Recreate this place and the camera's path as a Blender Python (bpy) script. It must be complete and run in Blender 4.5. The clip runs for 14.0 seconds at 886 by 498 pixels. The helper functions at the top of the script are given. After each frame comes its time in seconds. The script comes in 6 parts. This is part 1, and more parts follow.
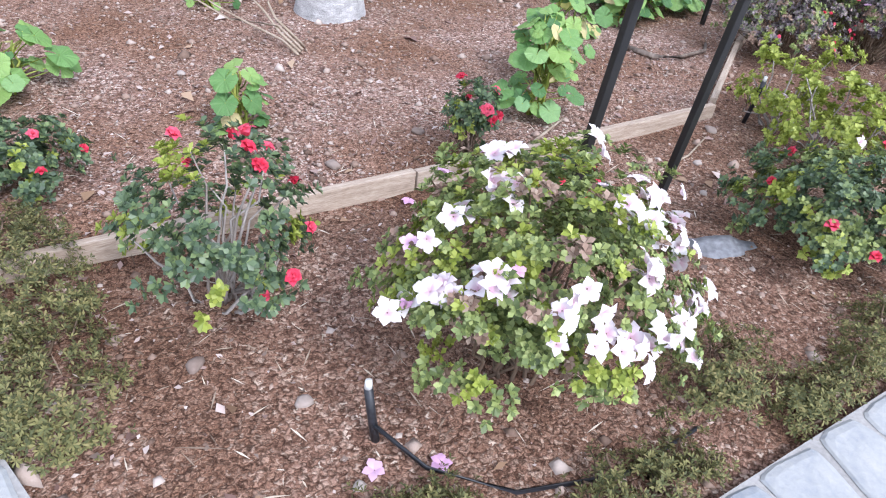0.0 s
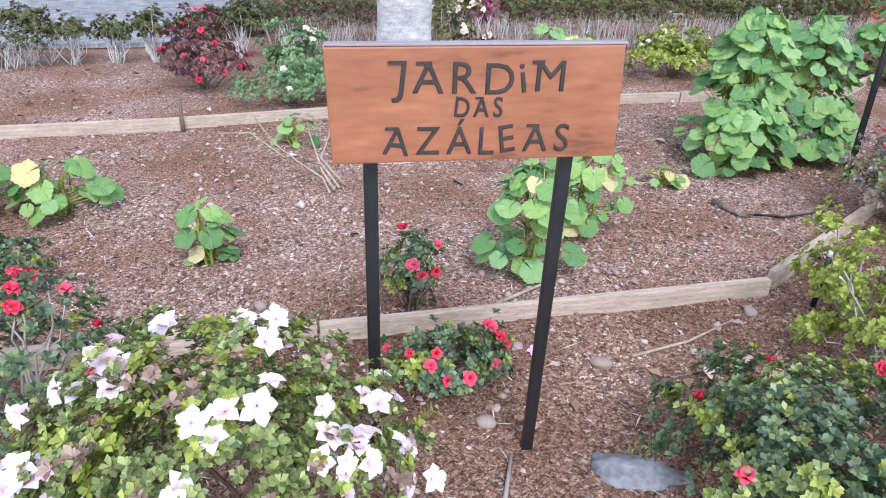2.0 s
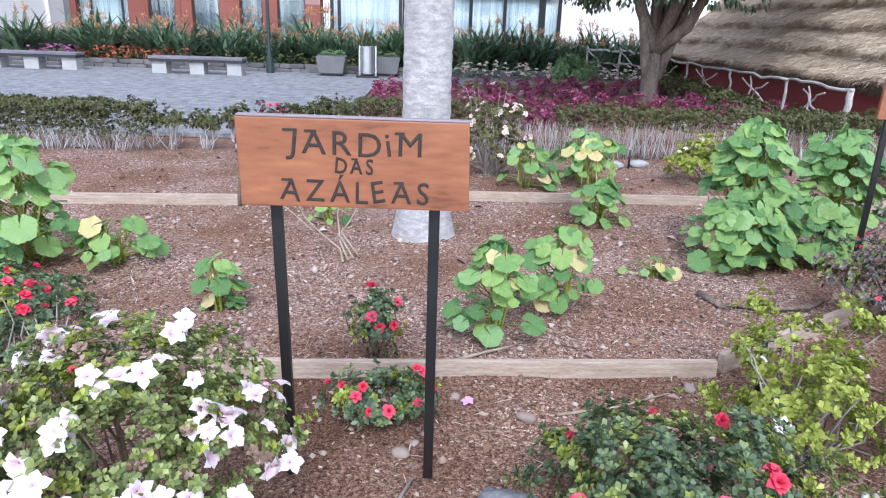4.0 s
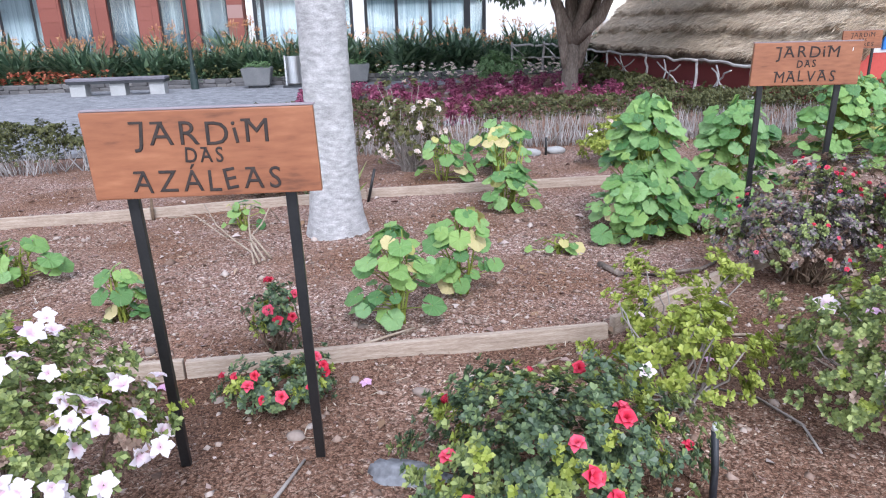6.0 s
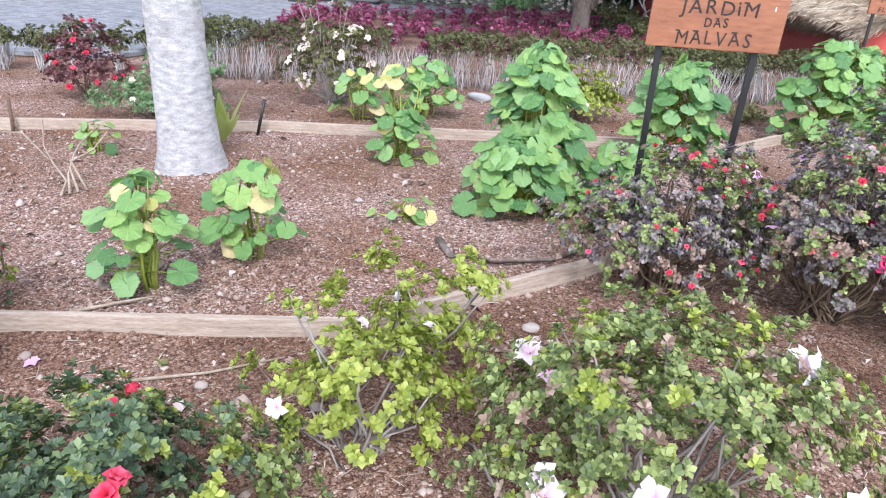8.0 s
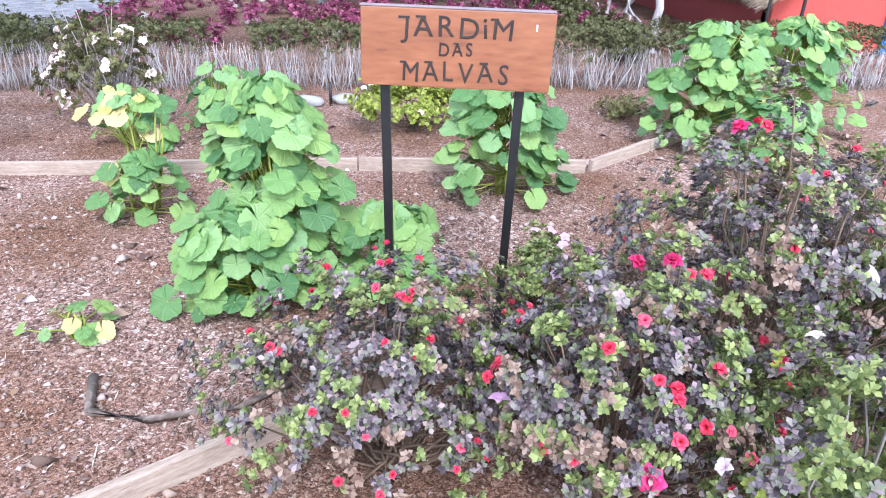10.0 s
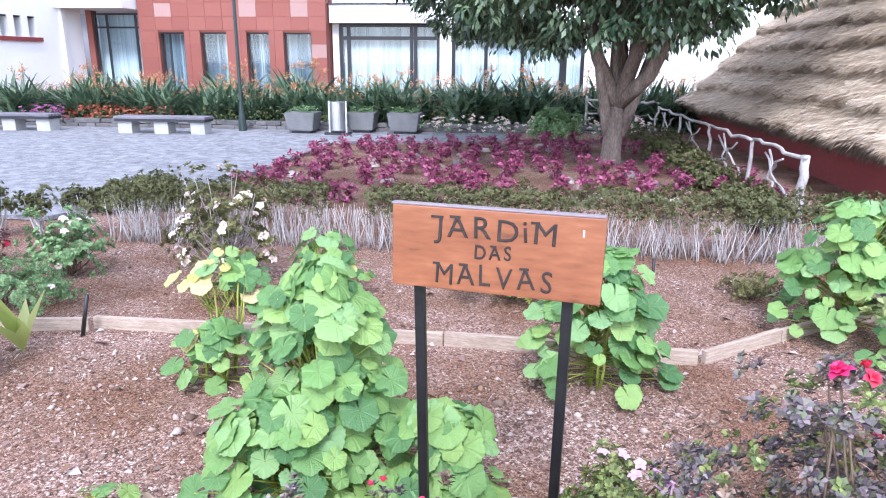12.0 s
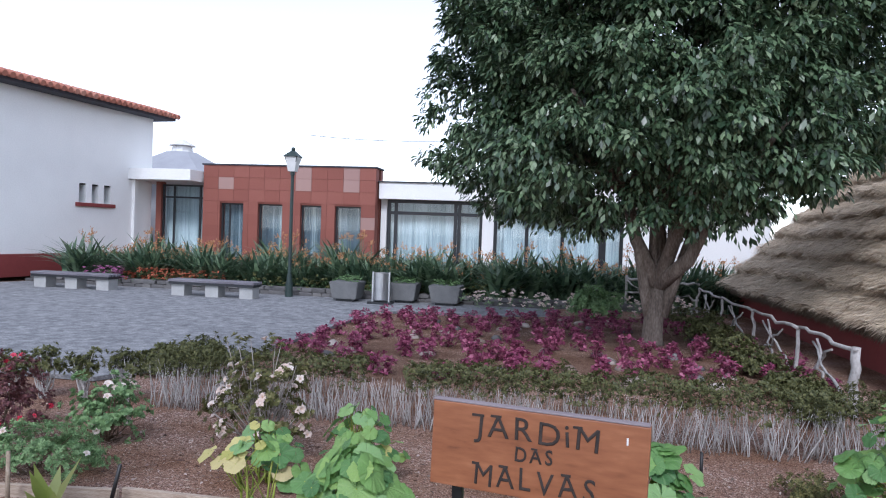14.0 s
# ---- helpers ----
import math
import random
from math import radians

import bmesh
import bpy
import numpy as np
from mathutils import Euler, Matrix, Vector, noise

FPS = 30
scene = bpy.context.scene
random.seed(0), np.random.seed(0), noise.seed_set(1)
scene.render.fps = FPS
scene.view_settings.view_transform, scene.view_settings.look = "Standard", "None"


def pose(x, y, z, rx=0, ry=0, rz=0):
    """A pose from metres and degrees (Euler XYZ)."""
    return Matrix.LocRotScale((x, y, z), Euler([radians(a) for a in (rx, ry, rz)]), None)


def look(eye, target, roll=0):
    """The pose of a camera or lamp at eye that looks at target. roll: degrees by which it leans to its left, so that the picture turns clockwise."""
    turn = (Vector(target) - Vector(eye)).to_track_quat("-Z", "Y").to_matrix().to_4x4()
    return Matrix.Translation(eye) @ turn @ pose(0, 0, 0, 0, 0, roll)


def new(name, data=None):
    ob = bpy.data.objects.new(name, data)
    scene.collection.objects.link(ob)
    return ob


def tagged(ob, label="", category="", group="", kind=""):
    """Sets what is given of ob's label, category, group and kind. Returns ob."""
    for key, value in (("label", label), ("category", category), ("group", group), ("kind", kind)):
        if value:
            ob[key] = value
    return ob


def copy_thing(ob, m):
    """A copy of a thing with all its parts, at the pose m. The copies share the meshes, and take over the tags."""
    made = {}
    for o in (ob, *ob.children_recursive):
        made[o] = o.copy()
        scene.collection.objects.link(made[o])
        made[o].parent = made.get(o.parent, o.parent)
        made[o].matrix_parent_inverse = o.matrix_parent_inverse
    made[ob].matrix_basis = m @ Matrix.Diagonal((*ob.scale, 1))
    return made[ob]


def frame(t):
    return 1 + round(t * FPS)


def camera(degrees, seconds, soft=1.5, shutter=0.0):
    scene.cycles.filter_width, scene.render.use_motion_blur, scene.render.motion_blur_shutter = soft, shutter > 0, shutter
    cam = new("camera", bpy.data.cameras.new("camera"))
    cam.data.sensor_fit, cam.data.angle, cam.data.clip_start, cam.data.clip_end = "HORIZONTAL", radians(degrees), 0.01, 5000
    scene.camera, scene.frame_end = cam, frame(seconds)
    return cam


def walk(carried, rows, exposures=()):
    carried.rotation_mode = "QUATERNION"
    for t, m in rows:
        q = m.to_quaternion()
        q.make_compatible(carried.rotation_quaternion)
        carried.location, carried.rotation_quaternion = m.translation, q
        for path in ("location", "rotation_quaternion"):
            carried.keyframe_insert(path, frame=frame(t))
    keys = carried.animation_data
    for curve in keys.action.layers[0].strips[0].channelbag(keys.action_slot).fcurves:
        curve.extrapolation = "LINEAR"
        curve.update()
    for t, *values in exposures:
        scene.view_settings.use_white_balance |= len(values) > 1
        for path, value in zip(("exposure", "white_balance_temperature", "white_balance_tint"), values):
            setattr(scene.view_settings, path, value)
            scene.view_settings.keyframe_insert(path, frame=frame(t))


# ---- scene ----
cam = camera(66.3, 14.0, 1.1)

PATH = [
    (0, (0.40, 0.866, 1.415), (1.398, 2.155, 0.247), 8.2),
    (0.5, (0.791, 0.785, 1.466), (1.565, 2.158, 0.235), 3.9),
    (0.9, (1.106, 0.8, 1.499), (1.841, 2.247, 0.33), 2.8),
    (1, (1.178, 0.803, 1.497), (1.912, 2.269, 0.352), 1.2),
    (1.5, (1.495, 0.755, 1.436), (2.079, 2.412, 0.479), 0.8),
    (2, (1.73, 0.657, 1.484), (2.103, 2.399, 0.576), 1.4),
    (2.5, (1.936, 0.534, 1.47), (2.22, 2.347, 0.675), 3.9),
    (2.7, (1.998, 0.51, 1.487), (2.266, 2.318, 0.674), 5.4),
    (4.8, (2.289, 0.036, 1.488), (2.335, 1.969, 0.98), 0.2),
    (5, (2.295, 0.023, 1.493), (2.416, 1.957, 0.997), 1.3),
    (5.5, (2.342, 0.0, 1.471), (2.473, 1.921, 0.932), -0.2),
    (6, (2.505, 0.064, 1.429), (2.75, 1.947, 0.803), -1.5),
    (6.5, (2.779, 0.232, 1.398), (3.099, 2.057, 0.645), -3.4),
    (7, (3.087, 0.353, 1.408), (3.586, 2.115, 0.604), -2.0),
    (7.2, (3.204, 0.384, 1.411), (3.599, 2.178, 0.621), -1.4),
    (9.3, (4.651, 1.237, 1.412), (4.65, 3.039, 0.545), 3.8),
    (9.5, (4.749, 1.399, 1.441), (4.755, 3.197, 0.566), 0.6),
    (10, (4.933, 1.709, 1.587), (5.162, 3.473, 0.673), 1.8),
    (10.5, (5.147, 1.857, 1.632), (5.316, 3.641, 0.744), 0.5),
    (11, (5.321, 1.972, 1.62), (5.354, 3.791, 0.788), 0.8),
    (11.5, (5.313, 2.031, 1.634), (5.204, 3.889, 0.902), 1.1),
    (12, (5.295, 2.047, 1.687), (5.098, 3.966, 1.158), 0.4),
    (12.5, (5.289, 2.087, 1.753), (5.052, 4.059, 1.52), 1.6),
    (13, (5.309, 2.061, 1.765), (5.044, 4.039, 1.62), 0.9),
    (13.5, (5.294, 2.049, 1.763), (5.015, 4.028, 1.675), 1.2),
    (14, (5.284, 2.009, 1.779), (4.956, 3.982, 1.735), 2.1),
]
EXPOSURE = [(t, s, k, 15 + 4 * (10 <= t <= 12.2)) for t, s, k in ((0, 1.08, 5900), (1.5, 1.02, 5820), (2.2, 1.05, 5800), (5, 0.88, 5800), (5.9, 0.86, 5850), (6.5, 1.14, 5950), (7.2, 1.2, 6000), (9.5, 1.34, 5750), (10.5, 1.54, 5620), (11, 1.58, 5620), (11.7, 1.52, 5650), (12.1, 1.42, 5700), (12.7, 1.08, 5750), (13, 0.8, 5800), (14, 0.3, 5800))]
walk(cam, [(t, look(e, g, r)) for t, e, g, r in PATH], EXPOSURE)

# ---- world and light: bright overcast ----
world = bpy.data.worlds.new("overcast_sky")
scene.world = world
world.use_nodes = True
wn, wl = world.node_tree.nodes, world.node_tree.links
sky = wn.new("ShaderNodeTexSky")
sky.sky_type, sky.sun_disc = "NISHITA", False
sky.sun_elevation, sky.sun_rotation = radians(47), radians(178)
sky.air_density, sky.dust_density, sky.ozone_density = 1.0, 0.6, 1.0
haze = wn.new("ShaderNodeHueSaturation")
haze.inputs["Saturation"].default_value = 0.34
haze.inputs["Value"].default_value = 1.45
wl.new(sky.outputs[0], haze.inputs["Color"])
wl.new(haze.outputs[0], wn["Background"].inputs["Color"])
wn["Background"].inputs["Strength"].default_value = 0.15
sun = new("sun", bpy.data.lights.new("sun", "SUN"))
sun.data.energy, sun.data.angle, sun.data.color = 1.4, radians(14), (1.0, 0.985, 0.96)
sun.rotation_euler = (radians(43), 0, radians(2))


# ---- materials ----
def material(name, stops, rough=0.8, scale=8.0, fine=60.0, bump=0.3, dist=0.01, metal=0.0, island=0.0, obj=0.0, thin=0.0, spec=0.5, stretch=(1, 1, 1), detail=6.0):
    """Procedural surface: colour stops spread by coarse and fine noise, by pieces and by objects."""
    m = bpy.data.materials.new(name)
    m.use_nodes = True
    n, l = m.node_tree.nodes, m.node_tree.links
    bsdf = n["Principled BSDF"]
    co = n.new("ShaderNodeTexCoord")
    mp = n.new("ShaderNodeMapping")
    mp.inputs["Scale"].default_value = stretch
    l.new(co.outputs["Object"], mp.inputs["Vector"])
    a, b = n.new("ShaderNodeTexNoise"), n.new("ShaderNodeTexNoise")
    for t, s in ((a, scale), (b, fine)):
        t.inputs["Scale"].default_value = s
        t.inputs["Detail"].default_value = detail
        l.new(mp.outputs[0], t.inputs["Vector"])
    mix = n.new("ShaderNodeMath")
    mix.operation = "MULTIPLY_ADD"
    l.new(b.outputs["Fac"], mix.inputs[0])
    mix.inputs[1].default_value = 0.5
    half = n.new("ShaderNodeMath")
    half.operation = "MULTIPLY"
    half.inputs[1].default_value = 0.5
    l.new(a.outputs["Fac"], half.inputs[0])
    l.new(half.outputs[0], mix.inputs[2])
    fac = mix.outputs[0]
    for weight, node, out in ((island, "ShaderNodeNewGeometry", "Random Per Island"), (obj, "ShaderNodeObjectInfo", "Random")):
        if weight:
            g = n.new(node)
            blend = n.new("ShaderNodeMix")
            blend.inputs[0].default_value = weight
            l.new(fac, blend.inputs[2])
            l.new(g.outputs[out], blend.inputs[3])
            fac = blend.outputs[0]
    ramp = n.new("ShaderNodeValToRGB")
    e = ramp.color_ramp.elements
    lo, hi = (0.3, 0.7) if not (island or obj) else (0.12, 0.88)
    for i, c in enumerate(stops):
        p = lo + (hi - lo) * i / max(1, len(stops) - 1)
        if i < 2:
            e[i].position = p
        else:
            e.new(p)
        e[i].color = (*c, 1)
    l.new(fac, ramp.inputs[0])
    l.new(ramp.outputs[0], bsdf.inputs["Base Color"])
    bsdf.inputs["Roughness"].default_value = rough
    bsdf.inputs["Metallic"].default_value = metal
    bsdf.inputs["Specular IOR Level"].default_value = spec
    if bump:
        bp = n.new("ShaderNodeBump")
        bp.inputs["Strength"].default_value, bp.inputs["Distance"].default_value = bump, dist
        l.new(mix.outputs[0], bp.inputs["Height"])
        l.new(bp.outputs[0], bsdf.inputs["Normal"])
    if thin:
        tr = n.new("ShaderNodeBsdfTranslucent")
        l.new(ramp.outputs[0], tr.inputs["Color"])
        ms = n.new("ShaderNodeMixShader")
        ms.inputs[0].default_value = thin
        l.new(bsdf.outputs[0], ms.inputs[1])
        l.new(tr.outputs[0], ms.inputs[2])
        l.new(ms.outputs[0], n["Material Output"].inputs["Surface"])
    return m


def soil_material(name, tones):
    """Reddish earth with mulch chips and pale stones."""
    m = bpy.data.materials.new(name)
    m.use_nodes = True
    n, l = m.node_tree.nodes, m.node_tree.links
    bsdf = n["Principled BSDF"]
    co = n.new("ShaderNodeTexCoord")
    warp = n.new("ShaderNodeTexNoise")
    warp.inputs["Scale"].default_value = 60
    l.new(co.outputs["Object"], warp.inputs["Vector"])
    add = n.new("ShaderNodeMix")
    add.data_type = "VECTOR"
    add.inputs[0].default_value = 0.038
    l.new(co.outputs["Object"], add.inputs[4])
    l.new(warp.outputs["Color"], add.inputs[5])
    chips = n.new("ShaderNodeTexVoronoi")
    chips.inputs["Scale"].default_value = 84
    crumbs = n.new("ShaderNodeTexVoronoi")
    crumbs.inputs["Scale"].default_value = 240
    broad = n.new("ShaderNodeTexNoise")
    broad.inputs["Scale"].default_value, broad.inputs["Detail"].default_value = 1.3, 6
    for t in (chips, crumbs):
        l.new(add.outputs[1], t.inputs["Vector"])
    l.new(co.outputs["Object"], broad.inputs["Vector"])

    def ramp(source, *stops):
        r = n.new("ShaderNodeValToRGB")
        for i, (p, c) in enumerate(stops):
            if i > 1:
                r.color_ramp.elements.new(p)
            r.color_ramp.elements[i].position = p
            r.color_ramp.elements[i].color = (*c, 1)
        l.new(source, r.inputs[0])
        return r.outputs[0]

    sep, sep2 = n.new("ShaderNodeSeparateColor"), n.new("ShaderNodeSeparateColor")
    l.new(chips.outputs["Color"], sep.inputs[0])
    l.new(crumbs.outputs["Color"], sep2.inputs[0])
    chip = ramp(sep.outputs[0], (0, (0.085, 0.046, 0.036)), (0.45, (0.215, 0.13, 0.105)), (0.8, (0.31, 0.22, 0.19)), (0.95, (0.42, 0.335, 0.30)), (1, (0.62, 0.55, 0.51)))
    crumb = ramp(sep2.outputs[0], (0, (0.10, 0.05, 0.034)), (0.6, (0.24, 0.135, 0.096)), (1, (0.41, 0.27, 0.21)))
    which = ramp(broad.outputs["Fac"], (0.38, (0.15, 0.15, 0.15)), (0.62, (0.85, 0.85, 0.85)))
    mix = n.new("ShaderNodeMix")
    mix.data_type = "RGBA"
    l.new(which, mix.inputs[0])
    l.new(crumb, mix.inputs[6])
    l.new(chip, mix.inputs[7])
    # shade between the chips, multiplied into the colour for pebble relief
    gaps = ramp(chips.outputs["Distance"], (0.3, (1, 1, 1)), (0.8, (0.27, 0.24, 0.22)))
    tint = ramp(broad.outputs["Fac"], (0.35, tones[0]), (0.65, tones[1]))
    out = mix.outputs[2]
    for layer in (gaps, tint):
        mul = n.new("ShaderNodeMix")
        mul.data_type, mul.blend_type = "RGBA", "MULTIPLY"
        mul.inputs[0].default_value = 1.0
        l.new(out, mul.inputs[6])
        l.new(layer, mul.inputs[7])
        out = mul.outputs[2]
    l.new(out, bsdf.inputs["Base Color"])
    bsdf.inputs["Roughness"].default_value = 0.93
    bsdf.inputs["Specular IOR Level"].default_value = 0.2
    bp = n.new("ShaderNodeBump")
    bp.inputs["Strength"].default_value, bp.inputs["Distance"].default_value = 0.65, 0.012
    hs = n.new("ShaderNodeMath")
    hs.operation = "SUBTRACT"
    l.new(sep.outputs[1], hs.inputs[0])
    l.new(chips.outputs["Distance"], hs.inputs[1])
    l.new(hs.outputs[0], bp.inputs["Height"])
    l.new(bp.outputs[0], bsdf.inputs["Normal"])
    return m


def glass_material():
    m = bpy.data.materials.new("window_glass")
    m.use_nodes = True
    b = m.node_tree.nodes["Principled BSDF"]
    b.inputs["Base Color"].default_value = (0.75, 0.85, 0.88, 1)
    b.inputs["Roughness"].default_value = 0.03
    b.inputs["Transmission Weight"].default_value = 1.0
    b.inputs["IOR"].default_value = 1.45
    return m


SOIL = soil_material("mulched_soil", ((1.30, 1.19, 1.02), (2.05, 2.10, 2.08)))
LOAM = soil_material("damp_loam", ((0.84, 0.77, 0.66), (1.66, 1.60, 1.44)))
ASPHALT = material("worn_asphalt", [(0.065, 0.067, 0.074), (0.20, 0.205, 0.217), (0.39, 0.395, 0.40)], 0.92, 7.0, 45, 0.9, 0.012)
STONE = material("pale_paving_stone", [(0.12, 0.15, 0.19), (0.24, 0.265, 0.30), (0.37, 0.375, 0.37), (0.52, 0.50, 0.47)], 0.8, 9, 60, 0.5, 0.01, obj=0.3)
MORTAR = material("mortar", [(0.26, 0.25, 0.24), (0.42, 0.405, 0.385)], 0.95, 9, 90, 0.5)
PLANK = material("weathered_plank", [(0.21, 0.155, 0.115), (0.40, 0.315, 0.245), (0.56, 0.475, 0.39)], 0.8, 5, 40, 0.4, 0.004, stretch=(1, 12, 12))
BOARD = material("varnished_wood", [(0.10, 0.036, 0.018), (0.235, 0.085, 0.038), (0.285, 0.108, 0.049), (0.36, 0.15, 0.072)], 0.36, 3.2, 14, 0.18, 0.003, stretch=(1, 4, 4.5))
# paler grey for the boards' top face: skylight painted into the colour
BOARDTOP = material("lit_wood_edge", [(0.195, 0.158, 0.165), (0.315, 0.270, 0.285)], 0.75, 4, 50, 0.3, 0.003, stretch=(1, 10, 10))
INK = material("burnt_lettering", [(0.012, 0.010, 0.010), (0.05, 0.035, 0.028)], 0.85, 30, 200, 0.3, 0.002)
BLACK = material("black_painted_metal", [(0.006, 0.006, 0.007), (0.018, 0.017, 0.017)], 0.42, 12, 120, 0.15, 0.002)
PALM = material("palm_bark", [(0.20, 0.195, 0.19), (0.44, 0.43, 0.425), (0.74, 0.73, 0.72)], 0.9, 14, 110, 1.0, 0.016, stretch=(1, 1, 2.6))
BARK = material("tree_bark", [(0.07, 0.053, 0.043), (0.19, 0.15, 0.122), (0.34, 0.285, 0.24)], 0.9, 5, 40, 0.8, 0.02, stretch=(1, 1, 0.35))
TWIG = material("grey_twig", [(0.16, 0.13, 0.11), (0.33, 0.29, 0.26), (0.48, 0.44, 0.41)], 0.9, 9, 60, 0.3, island=0.5)
BROWNTWIG = material("brown_stem", [(0.09, 0.06, 0.04), (0.2, 0.14, 0.09)], 0.9, 9, 60, 0.3)
BLEACHED = material("bleached_branch", [(0.22, 0.20, 0.185), (0.40, 0.375, 0.355), (0.53, 0.51, 0.49)], 0.85, 8, 50, 0.5, 0.008, stretch=(1, 1, 0.5))
AZ_GREEN = material("azalea_leaf_green", [(0.05, 0.075, 0.028), (0.15, 0.20, 0.065), (0.29, 0.35, 0.11), (0.46, 0.50, 0.2)], 0.5, 9, 90, 0, island=0.55, thin=0.25)
AZ_DEEP = material("azalea_leaf_deep", [(0.032, 0.055, 0.033), (0.075, 0.12, 0.065), (0.14, 0.20, 0.095), (0.26, 0.33, 0.11)], 0.45, 9, 90, 0, island=0.55, thin=0.2)
AZ_LIME = material("azalea_leaf_lime", [(0.12, 0.17, 0.025), (0.32, 0.38, 0.06), (0.52, 0.56, 0.14)], 0.5, 9, 90, 0, island=0.55, thin=0.3)
AZ_DUSK = material("azalea_leaf_dusky", [(0.020, 0.017, 0.02), (0.095, 0.074, 0.086), (0.235, 0.19, 0.215), (0.17, 0.21, 0.11), (0.34, 0.27, 0.29), (0.45, 0.315, 0.265)], 0.55, 9, 90, 0, island=0.65, thin=0.2)
AZ_MAROON = material("azalea_leaf_maroon", [(0.054, 0.022, 0.025), (0.153, 0.054, 0.063), (0.234, 0.108, 0.090)], 0.55, 9, 90, 0, island=0.6, thin=0.2)
DRYLEAF = material("low_dry_foliage", [(0.045, 0.05, 0.02), (0.11, 0.12, 0.045), (0.22, 0.21, 0.075), (0.30, 0.25, 0.11)], 0.8, 9, 90, 0, island=0.6, thin=0.2)
HEDGE = material("hedge_leaf", [(0.040, 0.048, 0.017), (0.095, 0.103, 0.033), (0.167, 0.162, 0.059)], 0.6, 2.5, 60, 0, island=0.55, thin=0.2)
WITHERED = material("withered_bloom", [(0.12, 0.08, 0.055), (0.29, 0.19, 0.14), (0.46, 0.36, 0.28)], 0.8, 9, 90, 0, island=0.7, thin=0.2)
HEDGETWIG = material("pale_hedge_stem", [(0.23, 0.21, 0.195), (0.47, 0.445, 0.43), (0.63, 0.61, 0.595)], 0.9, 9, 60, 0.3, island=0.6)
HERB = material("grey_green_herb", [(0.078, 0.156, 0.062), (0.187, 0.312, 0.133), (0.312, 0.452, 0.203)], 0.6, 5, 60, 0, island=0.6, thin=0.25)
MALVA = material("mallow_leaf", [(0.065, 0.175, 0.055), (0.135, 0.285, 0.085), (0.205, 0.375, 0.105), (0.30, 0.46, 0.125), (0.22, 0.40, 0.18)], 0.55, 12, 60, 0.25, 0.004, obj=0.72, thin=0.28)
MALVA_PALE = material("yellowing_leaf", [(0.42, 0.42, 0.10), (0.6, 0.55, 0.2), (0.68, 0.55, 0.33)], 0.6, 12, 60, 0.25, 0.004, obj=0.6, thin=0.28)


def veined(m):
    """Pale veins fanning from the stalk, and a slight gloss."""
    n, l = m.node_tree.nodes, m.node_tree.links
    bsdf = n["Principled BSDF"]
    co = next(k for k in n if k.type == "TEX_COORD")
    sep = n.new("ShaderNodeSeparateXYZ")
    l.new(co.outputs["Object"], sep.inputs[0])

    def calc(op, a, b=0.0):
        k = n.new("ShaderNodeMath")
        k.operation = op
        for i, v in enumerate((a, b)):
            if isinstance(v, float):
                k.inputs[i].default_value = v
            else:
                l.new(v, k.inputs[i])
        return k.outputs[0]

    ang = calc("ARCTAN2", sep.outputs[1], sep.outputs[0])
    ray = calc("POWER", calc("ABSOLUTE", calc("COSINE", calc("MULTIPLY", ang, 3.5))), 28.0)
    ramp = next(k for k in n if k.type == "VALTORGB")
    mix = n.new("ShaderNodeMix")
    mix.data_type = "RGBA"
    l.new(calc("MULTIPLY", ray, 0.12), mix.inputs[0])
    l.new(ramp.outputs[0], mix.inputs[6])
    mix.inputs[7].default_value = (0.5, 0.6, 0.3, 1)
    l.new(mix.outputs[2], bsdf.inputs["Base Color"])
    bp = next(k for k in n if k.type == "BUMP")
    tex = next(k for k in n if k.type == "TEX_NOISE")
    l.new(calc("ADD", calc("MULTIPLY", ray, -0.6), tex.outputs["Fac"]), bp.inputs["Height"])
    bp.inputs["Strength"].default_value, bp.inputs["Distance"].default_value = 0.4, 0.02
    bsdf.inputs["Roughness"].default_value = 0.42


veined(MALVA)
veined(MALVA_PALE)
ROSELEAF = material("rose_leaf", [(0.06, 0.07, 0.02), (0.14, 0.14, 0.045), (0.22, 0.2, 0.085)], 0.6, 9, 60, 0, island=0.6, thin=0.2)
TREELEAF = material("glossy_tree_leaf", [(0.018, 0.04, 0.024), (0.055, 0.10, 0.05), (0.12, 0.185, 0.095), (0.25, 0.32, 0.19)], 0.32, 1.2, 60, 0, island=0.6, thin=0.12)
BLADE = material("strap_leaf", [(0.033, 0.069, 0.044), (0.091, 0.151, 0.085), (0.222, 0.302, 0.172)], 0.42, 3, 60, 0, island=0.6, thin=0.15)
PURPLE = material("crimson_foliage", [(0.13, 0.022, 0.06), (0.31, 0.065, 0.14), (0.53, 0.19, 0.28)], 0.55, 6, 60, 0, island=0.6, thin=0.25)
WHITEPETAL = material("white_pink_petal", [(0.78, 0.62, 0.70), (0.84, 0.76, 0.79), (0.87, 0.84, 0.85)], 0.6, 30, 100, 0, obj=0.4, thin=0.3)
ROSEPETAL = material("cream_petal", [(0.72, 0.54, 0.46), (0.80, 0.68, 0.62), (0.84, 0.78, 0.74)], 0.6, 30, 100, 0, obj=0.5, thin=0.3)
REDPETAL = material("coral_red_petal", [(0.60, 0.02, 0.05), (0.76, 0.05, 0.11), (0.84, 0.14, 0.22)], 0.55, 30, 100, 0, obj=0.5, thin=0.25)
PINKPETAL = material("magenta_petal", [(0.78, 0.025, 0.16), (0.87, 0.07, 0.24)], 0.55, 30, 100, 0, obj=0.5, thin=0.25)
